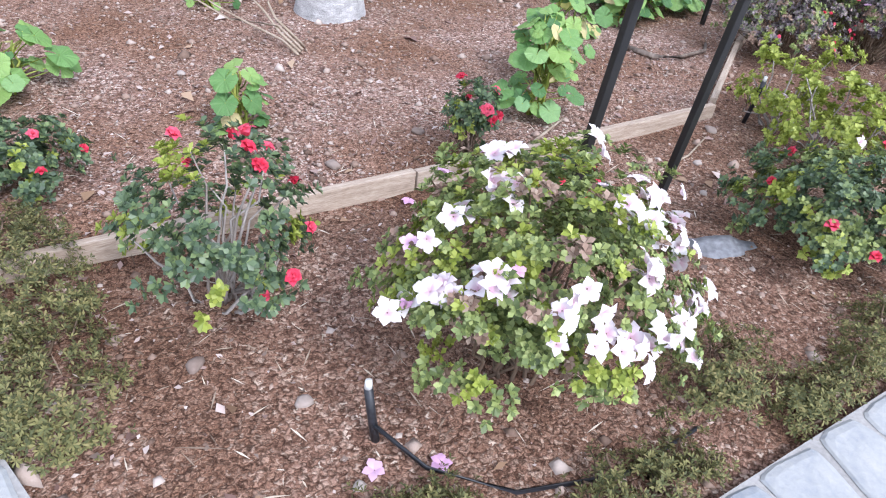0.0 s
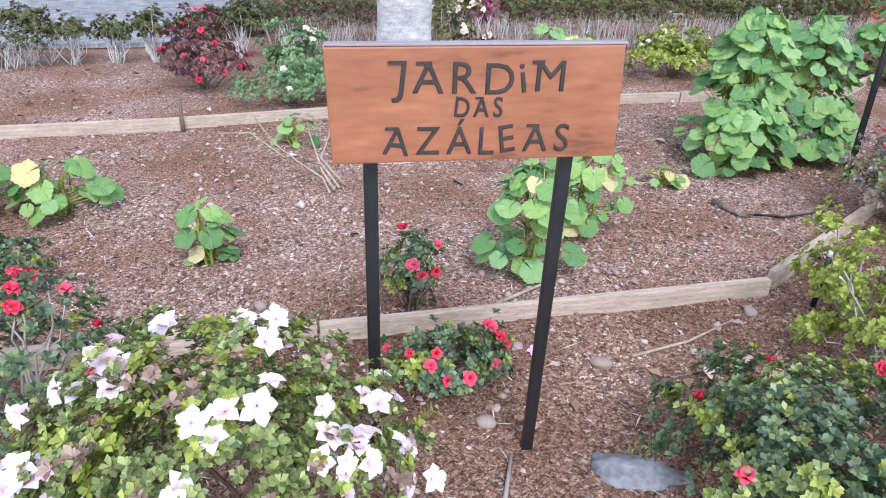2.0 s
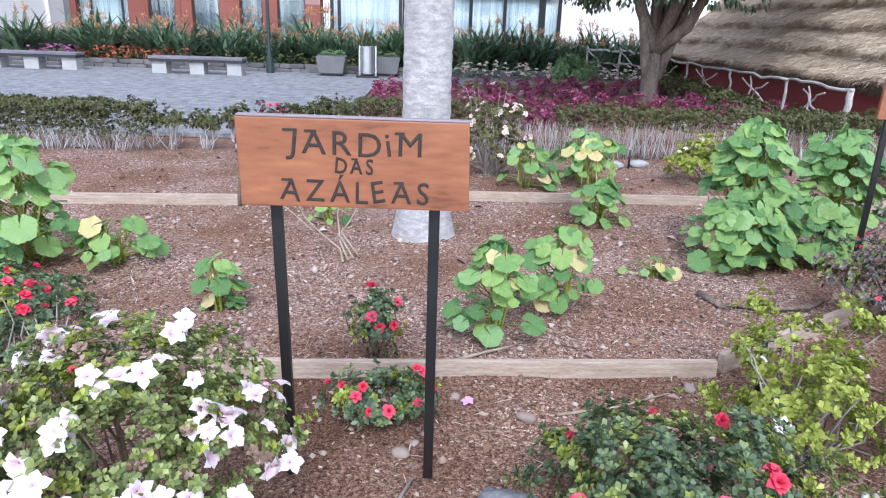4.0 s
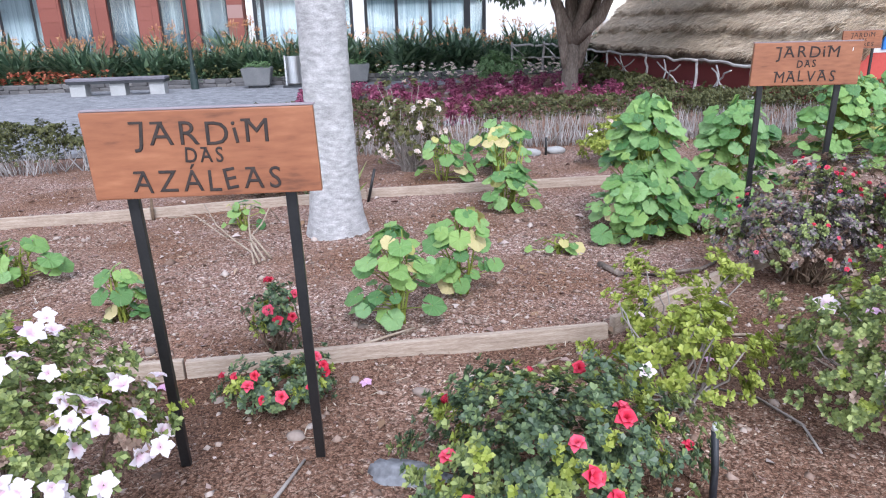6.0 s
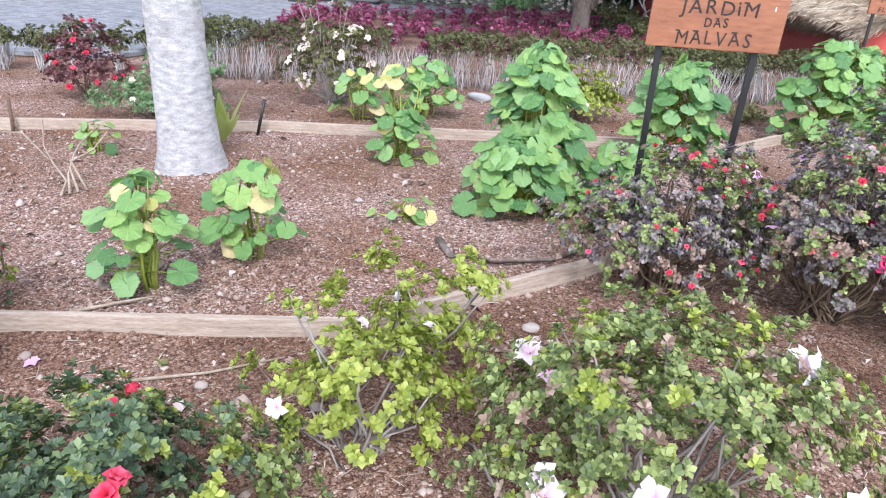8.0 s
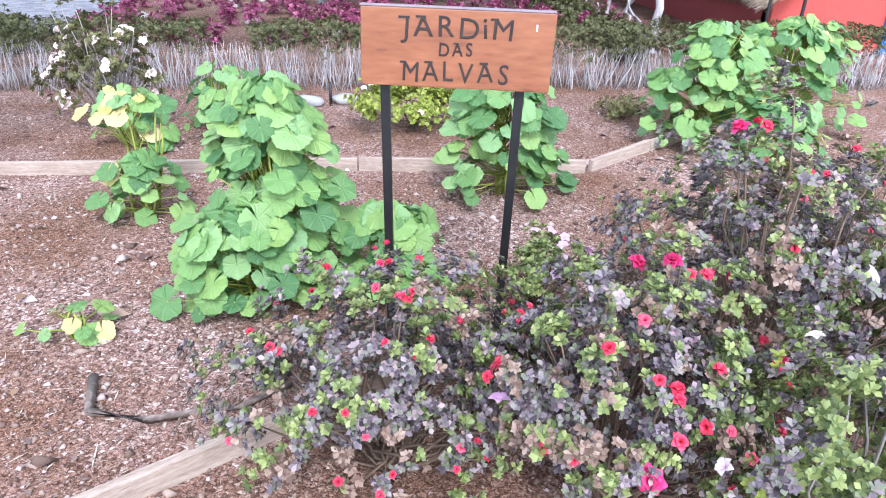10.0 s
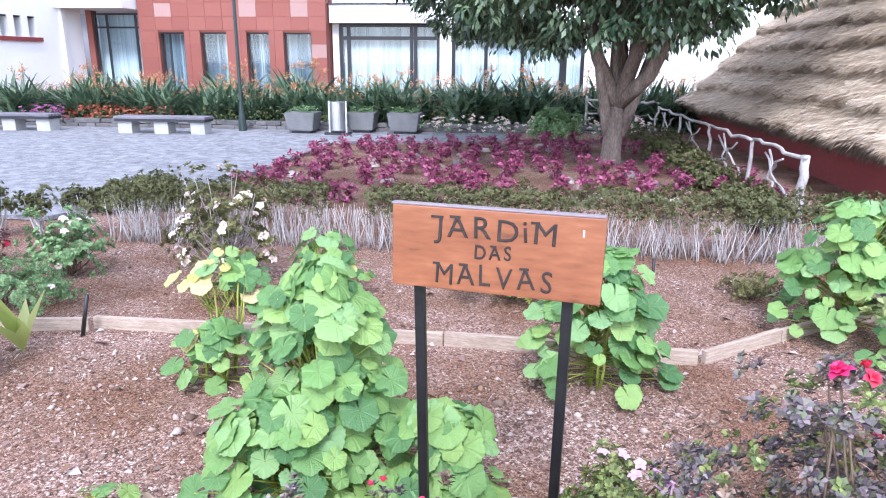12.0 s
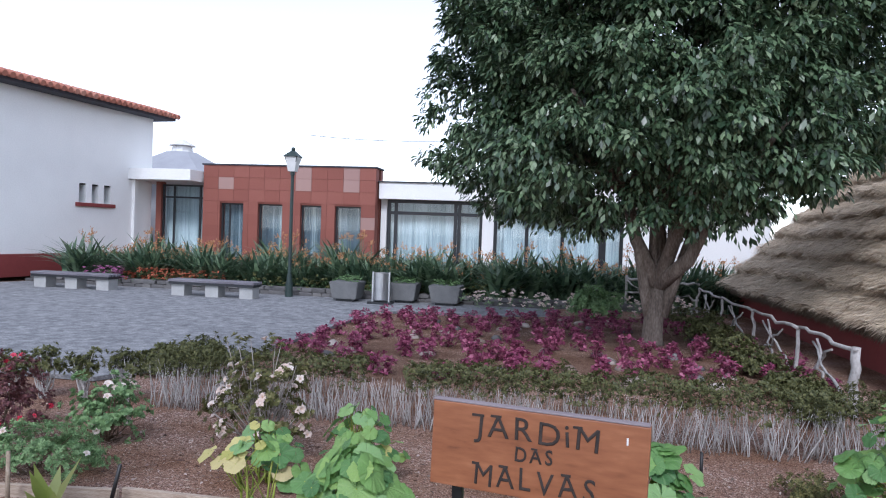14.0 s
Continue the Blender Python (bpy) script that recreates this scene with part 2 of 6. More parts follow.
LILACPETAL = material("lilac_petal", [(0.68, 0.36, 0.6), (0.8, 0.55, 0.72)], 0.55, 30, 100, 0, obj=0.5, thin=0.25)
ORANGEPETAL = material("orange_flower", [(0.5, 0.2, 0.07), (0.6, 0.36, 0.2)], 0.6, 12, 60, 0, island=0.6, thin=0.2)


def throat(m, tint, reach):
    """A petal's colour deepens towards the flower's heart."""
    n, l = m.node_tree.nodes, m.node_tree.links
    co = next(k for k in n if k.type == "TEX_COORD")
    ramp = next(k for k in n if k.type == "VALTORGB")
    ln = n.new("ShaderNodeVectorMath")
    ln.operation = "LENGTH"
    l.new(co.outputs["Object"], ln.inputs[0])
    mr = n.new("ShaderNodeMapRange")
    mr.inputs[1].default_value, mr.inputs[2].default_value = reach * 0.25, reach
    mr.inputs[3].default_value, mr.inputs[4].default_value = 0.7, 0.0
    l.new(ln.outputs["Value"], mr.inputs[0])
    mix = n.new("ShaderNodeMix")
    mix.data_type = "RGBA"
    l.new(mr.outputs[0], mix.inputs[0])
    l.new(ramp.outputs[0], mix.inputs[6])
    mix.inputs[7].default_value = (*tint, 1)
    l.new(mix.outputs[2], n["Principled BSDF"].inputs["Base Color"])


throat(WHITEPETAL, (0.7, 0.36, 0.5), 0.026)
throat(ROSEPETAL, (0.66, 0.42, 0.22), 0.022)
throat(REDPETAL, (0.38, 0.01, 0.03), 0.018)
THATCH = material("straw_thatch", [(0.24, 0.17, 0.11), (0.58, 0.46, 0.33), (0.80, 0.67, 0.50), (0.87, 0.77, 0.62)], 0.95, 2.0, 30, 0.6, 0.03, island=0.8)
THATCHBASE = material("packed_thatch", [(0.32, 0.25, 0.175), (0.64, 0.53, 0.405)], 0.95, 3, 40, 0.8, 0.03)
# brown cut straw ends, with the eave's shade painted into the dark tones
THATCHCUT = material("shaded_cut_thatch", [(0.05, 0.035, 0.025), (0.14, 0.10, 0.07), (0.26, 0.2, 0.15)], 0.95, 6, 40, 0.5, island=0.6)
DRAPE = material("grey_drape", [(0.025, 0.045, 0.06), (0.10, 0.14, 0.17), (0.50, 0.55, 0.56)], 0.9, 1.2, 9, 0.3, 0.03, stretch=(3, 3, 0.04))
DRYSTICK = material("dry_beige_stick", [(0.2, 0.145, 0.10), (0.34, 0.27, 0.2), (0.45, 0.38, 0.31)], 0.9, 9, 60, 0.3)
REDWALL = material("oxblood_wall", [(0.19, 0.035, 0.035), (0.25, 0.05, 0.045)], 0.85, 1.0, 30, 0.15, 0.004)
WHITEWALL = material("white_render", [(0.786, 0.786, 0.775), (0.899, 0.899, 0.887)], 0.9, 0.8, 25, 0.2, 0.004)
REDTILE = material("red_stone_tile", [(0.20, 0.062, 0.045), (0.26, 0.085, 0.062), (0.33, 0.125, 0.095)], 0.75, 0.8, 30, 0.2, 0.004, obj=0.25)
PALETILE = material("pale_stone_tile", [(0.34, 0.2, 0.175), (0.39, 0.25, 0.22)], 0.75, 2, 30, 0.2, 0.004, obj=0.4)
DARKFRAME = material("dark_window_frame", [(0.012, 0.014, 0.018), (0.03, 0.032, 0.036)], 0.4, 5, 60, 0.05)
DARKROOM = material("dim_interior", [(0.10, 0.13, 0.15), (0.16, 0.19, 0.21)], 0.9, 1, 20, 0)
CURTAIN_SKY = material("curtain_and_sky_reflection", [(0.20, 0.25, 0.28), (0.52, 0.57, 0.59), (0.78, 0.80, 0.80)], 0.9, 1.5, 14, 0.4, 0.03, stretch=(5, 5, 0.05))
GLASS = glass_material()
ROOFTILE = material("terracotta_tile", [(0.30, 0.10, 0.065), (0.40, 0.16, 0.11), (0.5, 0.28, 0.21)], 0.85, 3, 40, 0.3, obj=0.4)
EAVE = material("dark_eave", [(0.03, 0.03, 0.04), (0.06, 0.06, 0.075)], 0.8, 3, 40, 0.1)
CONCRETE = material("pale_concrete", [(0.30, 0.30, 0.295), (0.44, 0.44, 0.43)], 0.9, 4, 60, 0.3, 0.004)
DARKCONC = material("grey_planter_concrete", [(0.114, 0.119, 0.122), (0.210, 0.210, 0.210)], 0.9, 4, 60, 0.3, 0.004)
BENCHTOP = material("dark_bench_slat", [(0.06, 0.055, 0.065), (0.17, 0.16, 0.185), (0.26, 0.25, 0.28)], 0.6, 4, 60, 0.3, 0.004, stretch=(0.3, 5, 5))
STEEL = material("brushed_steel", [(0.45, 0.46, 0.47), (0.62, 0.63, 0.64)], 0.35, 4, 80, 0.05, metal=0.9)
LAMPGREEN = material("dark_green_paint", [(0.015, 0.03, 0.028), (0.035, 0.055, 0.05)], 0.5, 8, 60, 0.1)
FROST = material("frosted_pane", [(0.62, 0.62, 0.6), (0.75, 0.75, 0.73)], 0.4, 8, 60, 0)
BLUE = material("blue_paint", [(0.02, 0.16, 0.52), (0.04, 0.22, 0.6)], 0.6, 4, 60, 0.1)
REDPAINT = material("red_door_paint", [(0.55, 0.012, 0.02), (0.65, 0.03, 0.035)], 0.5, 4, 60, 0.1)
HOSE = material("black_plastic", [(0.012, 0.013, 0.016), (0.03, 0.032, 0.04)], 0.45, 12, 90, 0.1)
PEBBLE = material("garden_pebble", [(0.14, 0.095, 0.075), (0.28, 0.22, 0.185), (0.45, 0.40, 0.365)], 0.85, 12, 80, 0.3, 0.004, obj=0.6)
CHIP = material("mulch_chip", [(0.11, 0.06, 0.047), (0.22, 0.135, 0.112), (0.35, 0.25, 0.22), (0.54, 0.45, 0.41)], 0.9, 30, 120, 0, island=0.8)
ROCK = material("grey_rock", [(0.09, 0.09, 0.097), (0.20, 0.205, 0.22), (0.33, 0.34, 0.36)], 0.85, 6, 40, 0.7, 0.02)
DARKROCK = material("dark_stone", [(0.07, 0.066, 0.066), (0.14, 0.135, 0.135), (0.22, 0.21, 0.2)], 0.9, 6, 40, 0.6, 0.02, obj=0.5)
GREYROOF = material("grey_dome_roof", [(0.30, 0.31, 0.34), (0.38, 0.39, 0.42)], 0.8, 2, 30, 0.1)


# ---- builders ----
rng = np.random.default_rng(7)


def add_mesh(name, verts, faces, mat, smooth=False):
    me = bpy.data.meshes.new(name)
    me.from_pydata([tuple(map(float, v)) for v in verts], [], faces)
    me.materials.append(mat)
    if smooth:
        me.polygons.foreach_set("use_smooth", [True] * len(me.polygons))
    me.update()
    return me


def quad_mesh(name, quads, mat):
    """A mesh of loose four-cornered leaves, given as an array (n, 4, 3)."""
    n = len(quads)
    me = bpy.data.meshes.new(name)
    me.vertices.add(n * 4)
    me.vertices.foreach_set("co", np.ascontiguousarray(quads, dtype=np.float32).ravel())
    me.loops.add(n * 4)
    me.loops.foreach_set("vertex_index", np.arange(n * 4, dtype=np.int32))
    me.polygons.add(n)
    me.polygons.foreach_set("loop_start", np.arange(0, n * 4, 4, dtype=np.int32))
    me.materials.append(mat)
    me.update(calc_edges=True)
    me.validate()
    return me


def part(name, data, mat=None, parent=None, label=""):
    """Links a mesh or a bmesh as one mesh object under a thing or a part."""
    if isinstance(data, bmesh.types.BMesh):
        me = bpy.data.meshes.new(name)
        data.to_mesh(me)
        data.free()
        me.materials.append(mat)
        data = me
    ob = new(name, data)
    ob.parent = parent
    return tagged(ob, label)


def thing(name, label, category, at=(0, 0, 0), rz=0.0, group="", kind=""):
    ob = new(name)
    ob.empty_display_size = 0.1
    ob.matrix_basis = pose(*at, 0, 0, rz)
    return tagged(ob, label, category, group, kind)


def box(bm, x0, x1, y0, y1, z0, z1, bevel=0.0, m=None):
    r = bmesh.ops.create_cube(bm, size=1.0)
    vs = r["verts"]
    for v in vs:
        v.co = Vector((x0 + (v.co.x + 0.5) * (x1 - x0), y0 + (v.co.y + 0.5) * (y1 - y0), z0 + (v.co.z + 0.5) * (z1 - z0)))
    if m is not None:
        bmesh.ops.transform(bm, matrix=m, verts=vs)
    if bevel:
        es = list({e for v in vs for e in v.link_edges})
        bmesh.ops.bevel(bm, geom=es, offset=bevel, segments=2, affect="EDGES", profile=0.6)
    return bm


def boxed(*a, **k):
    return box(bmesh.new(), *a, **k)


def tube_arrays(paths, sides=5):
    """Tapered tubes along point rows: each path is (points, radii)."""
    verts, faces = [], []
    for pts, radii in paths:
        pts = [Vector(p) for p in pts]
        start = len(verts)
        for i, p in enumerate(pts):
            d = (pts[min(i + 1, len(pts) - 1)] - pts[max(i - 1, 0)]).normalized()
            u = d.orthogonal().normalized()
            w = d.cross(u)
            for s in range(sides):
                a = 2 * math.pi * s / sides
                verts.append(p + (u * math.cos(a) + w * math.sin(a)) * radii[i])
        for i in range(len(pts) - 1):
            for s in range(sides):
                a, b = start + i * sides + s, start + i * sides + (s + 1) % sides
                faces.append((a, b, b + sides, a + sides))
        faces.append(tuple(start + (len(pts) - 1) * sides + s for s in range(sides)))
        faces.append(tuple(start + s for s in reversed(range(sides))))
    return verts, faces


def tubes(name, paths, mat, sides=5, smooth=True):
    return add_mesh(name, *tube_arrays(paths, sides), mat, smooth)


def crooked(a, b, steps, wob, r0, r1, rnd):
    a, b = Vector(a), Vector(b)
    pts = []
    for i in range(steps + 1):
        f = i / steps
        k = wob * math.sin(math.pi * f) if 0 < i < steps else 0
        pts.append(a.lerp(b, f) + Vector(rnd.normal(0, 1, 3)) * k)
    return pts, [r0 + (r1 - r0) * i / steps for i in range(steps + 1)]


def unit(a):
    return a / np.maximum(np.linalg.norm(a, axis=-1, keepdims=True), 1e-6)


def leaf_quads(base, along, normal, length, width, fold=0.25, belly=0.56):
    """Folded diamond leaves from rows of base points, directions and upward normals."""
    along = unit(along)
    side = unit(np.cross(along, normal))
    up = np.cross(side, along)
    length, width = np.asarray(length)[:, None], np.asarray(width)[:, None]
    mid = base + along * length * belly
    return np.stack([base, mid + side * width * 0.5 + up * width * fold, base + along * length, mid - side * width * 0.5 + up * width * fold], axis=1)


def rosettes(points, axes, per, length, width, rnd, spread=0.9):
    """Whorls of small leaves at the shoot tips."""
    n = len(points)
    p = np.repeat(points, per, axis=0)
    ax = np.repeat(unit(axes), per, axis=0)
    ang = np.tile(np.arange(per) * 2.399, n) + np.repeat(rnd.uniform(0, 6.3, n), per)
    ref = np.where(np.abs(ax[:, 2:3]) > 0.9, np.array([[1.0, 0, 0]]), np.array([[0, 0, 1.0]]))
    u = unit(np.cross(ax, ref))
    w = np.cross(ax, u)
    rad = u * np.cos(ang)[:, None] + w * np.sin(ang)[:, None]
    lift = np.tile(np.linspace(0.0, 0.85, per), n)[:, None] + rnd.normal(0, 0.1, (n * per, 1))
    along = rad * spread + ax * lift
    p = p - ax * rnd.uniform(0, 0.008, (n * per, 1))
    ln = length * rnd.uniform(0.65, 1.25, n * per)
    return leaf_quads(p, along, ax, ln, ln * width / length * 1.2, belly=0.66)


def dome_points(n, rx, ry, h, rnd, lump=0.22, inner=0.55, freq=3.0, base=0.35):
    """Shoot tips of a rounded, uneven bush with gaps."""
    out, axes = [], []
    seed = Vector(rnd.uniform(-50, 50, 3))
    while len(out) < n:
        d = rnd.normal(0, 1, 3)
        d[2] = abs(d[2]) * 0.9 - 0.12
        d /= np.linalg.norm(d)
        k = noise.noise(Vector(d) * freq + seed)
        if k < -0.33 and rnd.random() < 0.85:
            continue
        r = (1 + lump * 1.6 * k) * (1 - (1 - inner) * rnd.random() ** 2.2)
        z = max(0.02, h * (base + (0.97 - base) * r * d[2]))
        out.append((rx * r * d[0], ry * r * d[1], z))
        axes.append((d[0], d[1], d[2] + 0.5))
    return np.array(out), np.array(axes)


def petals(name, count, radius, width, lift, mat, layers=1, seed=0):
    """One open flower, made of curved petals and a small heart."""
    rnd = np.random.default_rng(seed)
    verts, faces = [], []
    for k in range(layers):
        for i in range(count):
            a = 2 * math.pi * (i + 0.5 * k) / count + rnd.normal(0, 0.06)
            c, s = math.cos(a), math.sin(a)
            b = len(verts)
            rr = radius * (1 - 0.3 * k) * rnd.uniform(0.88, 1.1)
            for f, w, z in ((0.05, 0.28, 0.0), (0.36, 0.8, 0.5 + 0.3 * k), (0.66, 0.85, 0.75 + 0.4 * k), (1.0, 0.06, 0.45 + 0.5 * k)):
                for sd in (-1, 1):
                    x, y = f * rr, sd * w * width * 0.5
                    verts.append((x * c - y * s, x * s + y * c, z * lift + abs(sd * w) * 0.12 * lift))
            for j in range(3):
                faces.append((b + 2 * j, b + 2 * j + 1, b + 2 * j + 3, b + 2 * j + 2))
    return add_mesh(name, verts, faces, mat, True)


FL_WHITE = [petals("azalea_flower", 5, 0.041, 0.034, 0.02, WHITEPETAL, 1, i) for i in range(3)]
FL_RED = [petals("azalea_flower_red", 5, 0.024, 0.024, 0.02, REDPETAL, 2, i) for i in range(3)]
FL_PINK = [petals("azalea_flower_magenta", 6, 0.033, 0.032, 0.02, PINKPETAL, 3, i) for i in range(2)]
FL_LILAC = [petals("azalea_flower_lilac", 5, 0.03, 0.026, 0.012, LILACPETAL, 1, i) for i in range(2)]
FL_ROSE = [petals("rose_flower", 5, 0.038, 0.034, 0.034, ROSEPETAL, 1, i) for i in range(3)]


def put_flower(parent, meshes, p, axis, rnd, scale=1.0, label=""):
    ob = new("flower", meshes[rnd.integers(len(meshes))])
    ob.parent = parent
    q = Vector(axis).to_track_quat("Z", "X") @ Euler((rnd.normal(0, 0.3), rnd.normal(0, 0.3), rnd.uniform(0, 6.3))).to_quaternion()
    ob.matrix_basis = Matrix.LocRotScale(Vector(p), q, Vector((scale,) * 3))
    return tagged(ob, label)


def bush(name, label, category, x, y, rx, ry, h, n, leaf, seed, flowers=(), ln=0.025, wd=0.0125, per=9, lump=0.22, twigs=14, twigmat=None, rz=0.0, group="", inner=0.4, base=0.35, also=()):
    """A shrub of leaf whorls on twigs; flowers: rows of (meshes, how many, scale, towards); also: other leaf materials and their share."""
    rnd = np.random.default_rng(seed)
    n = int(n * 1.4)
    root = thing(name, label, category, (x, y, ground_z(x, y)), rz, group)
    # shoots stand in tight clumps with dark gaps between them
    clump = max(14, n // 7)
    heads, ways = dome_points(clump, rx, ry, h, rnd, lump, inner, base=base)
    of = rnd.integers(0, clump, n)
    pts = heads[of] + rnd.normal(0, 1, (n, 3)) * np.array((1.15, 1.15, 0.75)) * ln * 0.95
    pts[:, 2] = np.maximum(0.015, pts[:, 2])
    axes = ways[of] + (pts - heads[of]) / ln * 0.35
    kinds = np.clip(rnd.random(clump)[of] * 0.8 + rnd.random(n) * 0.2, 0, 0.999)
    size = np.linalg.norm((pts - np.array((0, 0, h * base))) / np.array((rx, ry, h * (0.97 - base))), axis=1)
    left = 1.0
    for mat_, share, note in also:
        pick = (kinds < left) & (kinds >= left - share) & (size > 0.7)
        left -= share
        part("young_foliage", quad_mesh("young_foliage", rosettes(pts[pick], axes[pick], per, ln, wd, rnd), mat_), None, root, note)
        kinds[pick] = -1
    rest = kinds >= 0
    part("foliage", quad_mesh("foliage", rosettes(pts[rest], axes[rest], per, ln, wd, rnd), leaf), None, root)
    rows = []
    for i in range(twigs):
        t = pts[rnd.integers(n)]
        rows.append(crooked((rnd.normal(0, rx * 0.12), rnd.normal(0, ry * 0.12), -0.02), t, 5, 0.02, 0.007, 0.0025, rnd))
    part("branchwork", tubes("branchwork", rows, twigmat or BROWNTWIG, 4), None, root)
    for meshes, count, sc, bias in flowers:
        got = 0
        order = rnd.permutation(n)
        for i in order:
            if got >= count:
                break
            p, a = pts[i], axes[i]
            if not 0.88 < size[i] < 1.06:
                continue
            if np.dot(unit(p - np.array((0, 0, h * 0.3))), unit(np.array(bias, dtype=float))) < rnd.uniform(-0.2, 0.75):
                continue
            aim = unit(a + np.array((0, -0.5, 0.4)))
            for c in range(1 + (meshes is FL_WHITE) * int(rnd.integers(0, 3))):
                off = rnd.normal(0, 0.028, 3) * (c > 0)
                put_flower(root, meshes, p + aim * 0.02 + off, unit(aim + rnd.normal(0, 0.25, 3)), rnd, sc * rnd.uniform(0.8, 1.15))
                got += 1
    return root


def mallow_leaf(name, mat, seed):
    """A round, lobed, cupped leaf of radius 1 with a notch at its stalk."""
    rnd = np.random.default_rng(seed)
    n = 73
    verts, faces = [(0, 0, -0.06)], []
    ph = rnd.uniform(0, 6)
    for f in (0.4, 0.75, 1.0):
        for i in range(n):
            a = -math.pi + 0.12 + (2 * math.pi - 0.24) * i / (n - 1)
            lobe = 1 + (0.05 * math.cos(a * 6) + 0.028 * math.cos(a * 18)) * f ** 3
            r = f * lobe * (1 - 0.16 * (abs(a) / math.pi) ** 6)
            z = 0.16 * f - 0.17 * f ** 3 + 0.03 * f * math.cos(a * 6) + 0.07 * math.sin(a * 2 + ph) * f * f + 0.035 * math.sin(a * 5 + 2 * ph) * f * f
            verts.append((r * math.cos(a) + 0.05, r * math.sin(a), z))
    for i in range(n - 1):
        faces.append((0, 1 + i, 2 + i))
        for k in (0, n):
            faces.append((1 + k + i, 1 + k + n + i, 2 + k + n + i, 2 + k + i))
    return add_mesh(name, verts, faces, mat, True)


LEAVES = [mallow_leaf("mallow_leaf", MALVA, i) for i in range(5)]
PALELEAVES = [mallow_leaf("mallow_leaf_pale", MALVA_PALE, i) for i in range(2)]


def mallow(label, x, y, rx, ry, h, n, seed, size=0.085, pale=0.06, taper=0.5, stems=6, lean=(0, 0), low=0.08):
    """A leafy mallow: stems, stalks and big round leaves, each leaf a piece."""
    rnd = np.random.default_rng(seed)
    root = thing("mallow_plant", label, "plant", (x, y, ground_z(x, y)), 0, "mallows in the bed")
    rows = []
    tops = []
    for i in range(stems):
        a = rnd.uniform(0, 6.3)
        r = rnd.uniform(0.1, 0.7)
        hh = h * rnd.uniform(0.6, 0.95)
        t = (rx * r * math.cos(a) * (1 - taper * hh / h) + lean[0] * hh, ry * r * math.sin(a) * (1 - taper * hh / h) + lean[1] * hh, hh)
        tops.append(t)
        rows.append(crooked((rx * r * 0.3 * math.cos(a), ry * r * 0.3 * math.sin(a), -0.02), t, 5, 0.012, 0.009, 0.005, rnd))
    for i in range(int(n * 1.3)):
        f = low + (1 - low) * rnd.random() ** 0.85
        a = rnd.uniform(0, 6.3)
        k = (1 - taper * f ** 1.6) * math.sqrt(rnd.uniform(0.2, 1.15))
        if f > 0.9:
            k *= rnd.uniform(0.2, 0.9)
        p = np.array((rx * k * math.cos(a) + lean[0] * f * h, ry * k * math.sin(a) + lean[1] * f * h, h * f))
        nrm = unit(np.array((math.cos(a) * 0.6, math.sin(a) * 0.6 - 0.3, 0.9)) + rnd.normal(0, 0.26, 3))
        out = unit(np.array((math.cos(a), math.sin(a), -0.25)) + rnd.normal(0, 0.3, 3))
        X = unit(out - nrm * np.dot(out, nrm))
        Yv = np.cross(nrm, X)
        s = size * 0.84 * rnd.uniform(0.5, 1.3)
        m = Matrix(((X[0], Yv[0], nrm[0], p[0]), (X[1], Yv[1], nrm[1], p[1]), (X[2], Yv[2], nrm[2], p[2]), (0, 0, 0, 1)))
        ob = new("leaf", PALELEAVES[rnd.integers(2)] if rnd.random() < pale else LEAVES[rnd.integers(5)])
        ob.parent = root
        ob.matrix_basis = m @ Matrix.Diagonal((s, s, s, 1))
        st = tops[rnd.integers(stems)]
        g = min(1.0, max(0.1, f * 0.8))
        rows.append(crooked((st[0] * g, st[1] * g, st[2] * g), p, 3, 0.006, 0.0035, 0.0025, rnd))
    part("stem", tubes("stem", rows, AZ_LIME, 4), None, root)
    return root


# ---- ground ----
def ground_z(x, y):
    s = lambda v: max(0.0, min(1.0, v)) ** 2 * (3 - 2 * max(0.0, min(1.0, v)))
    bump = 0.09 * s((x - 3.5) / 3) * s((y - 8.6) / 1.5) * s((24 - y) / 3)
    near = s((8 - abs(x - 3)) / 2) * s((8.2 - y) / 0.8) * s((y - 1.2) / 0.8)
    return bump + near * (0.016 * noise.noise(Vector((x * 1.7, y * 1.7, 0))) + 0.009 * noise.noise(Vector((x * 6, y * 6, 3))))


def axis_steps(lo, hi, step, far):
    v = list(np.arange(lo, hi + 1e-6, step))
    g, a, b = step, v[0], v[-1]
    while b < far:
        g *= 1.45
        a, b = a - g, b + g
        v = [a] + v + [b]
    return v


def build_ground():
    xs, ys = axis_steps(-4, 11, 0.125, 900), axis_steps(0, 16, 0.125, 900)
    verts = [(x, y, ground_z(x, y) if -6 < x < 14 and -1 < y < 25 else 0.0) for y in ys for x in xs]
    w = len(xs)
    faces = [(j * w + i, j * w + i + 1, (j + 1) * w + i + 1, (j + 1) * w + i) for j in range(len(ys) - 1) for i in range(w - 1)]
    tagged(new("ground", add_mesh("ground", verts, faces, SOIL, True)), "reddish-brown garden soil strewn with mulch chips", "ground", kind="structure")


build_ground()


def sheet(name, outline, z, mat, label, category, thick=0.0):
    bm = bmesh.new()
    f = bm.faces.new([bm.verts.new((x, y, z)) for x, y in outline])
    if f.normal.z < 0:
        f.normal_flip()
    if thick:
        r = bmesh.ops.extrude_face_region(bm, geom=[f])
        for v in r["geom"]:
            if isinstance(v, bmesh.types.BMVert):
                v.co.z -= thick
    bmesh.ops.triangulate(bm, faces=[q for q in bm.faces if len(q.verts) > 4])
    bmesh.ops.recalc_face_normals(bm, faces=bm.faces)
    return tagged(part(name, bm, mat), label, category, kind="structure")


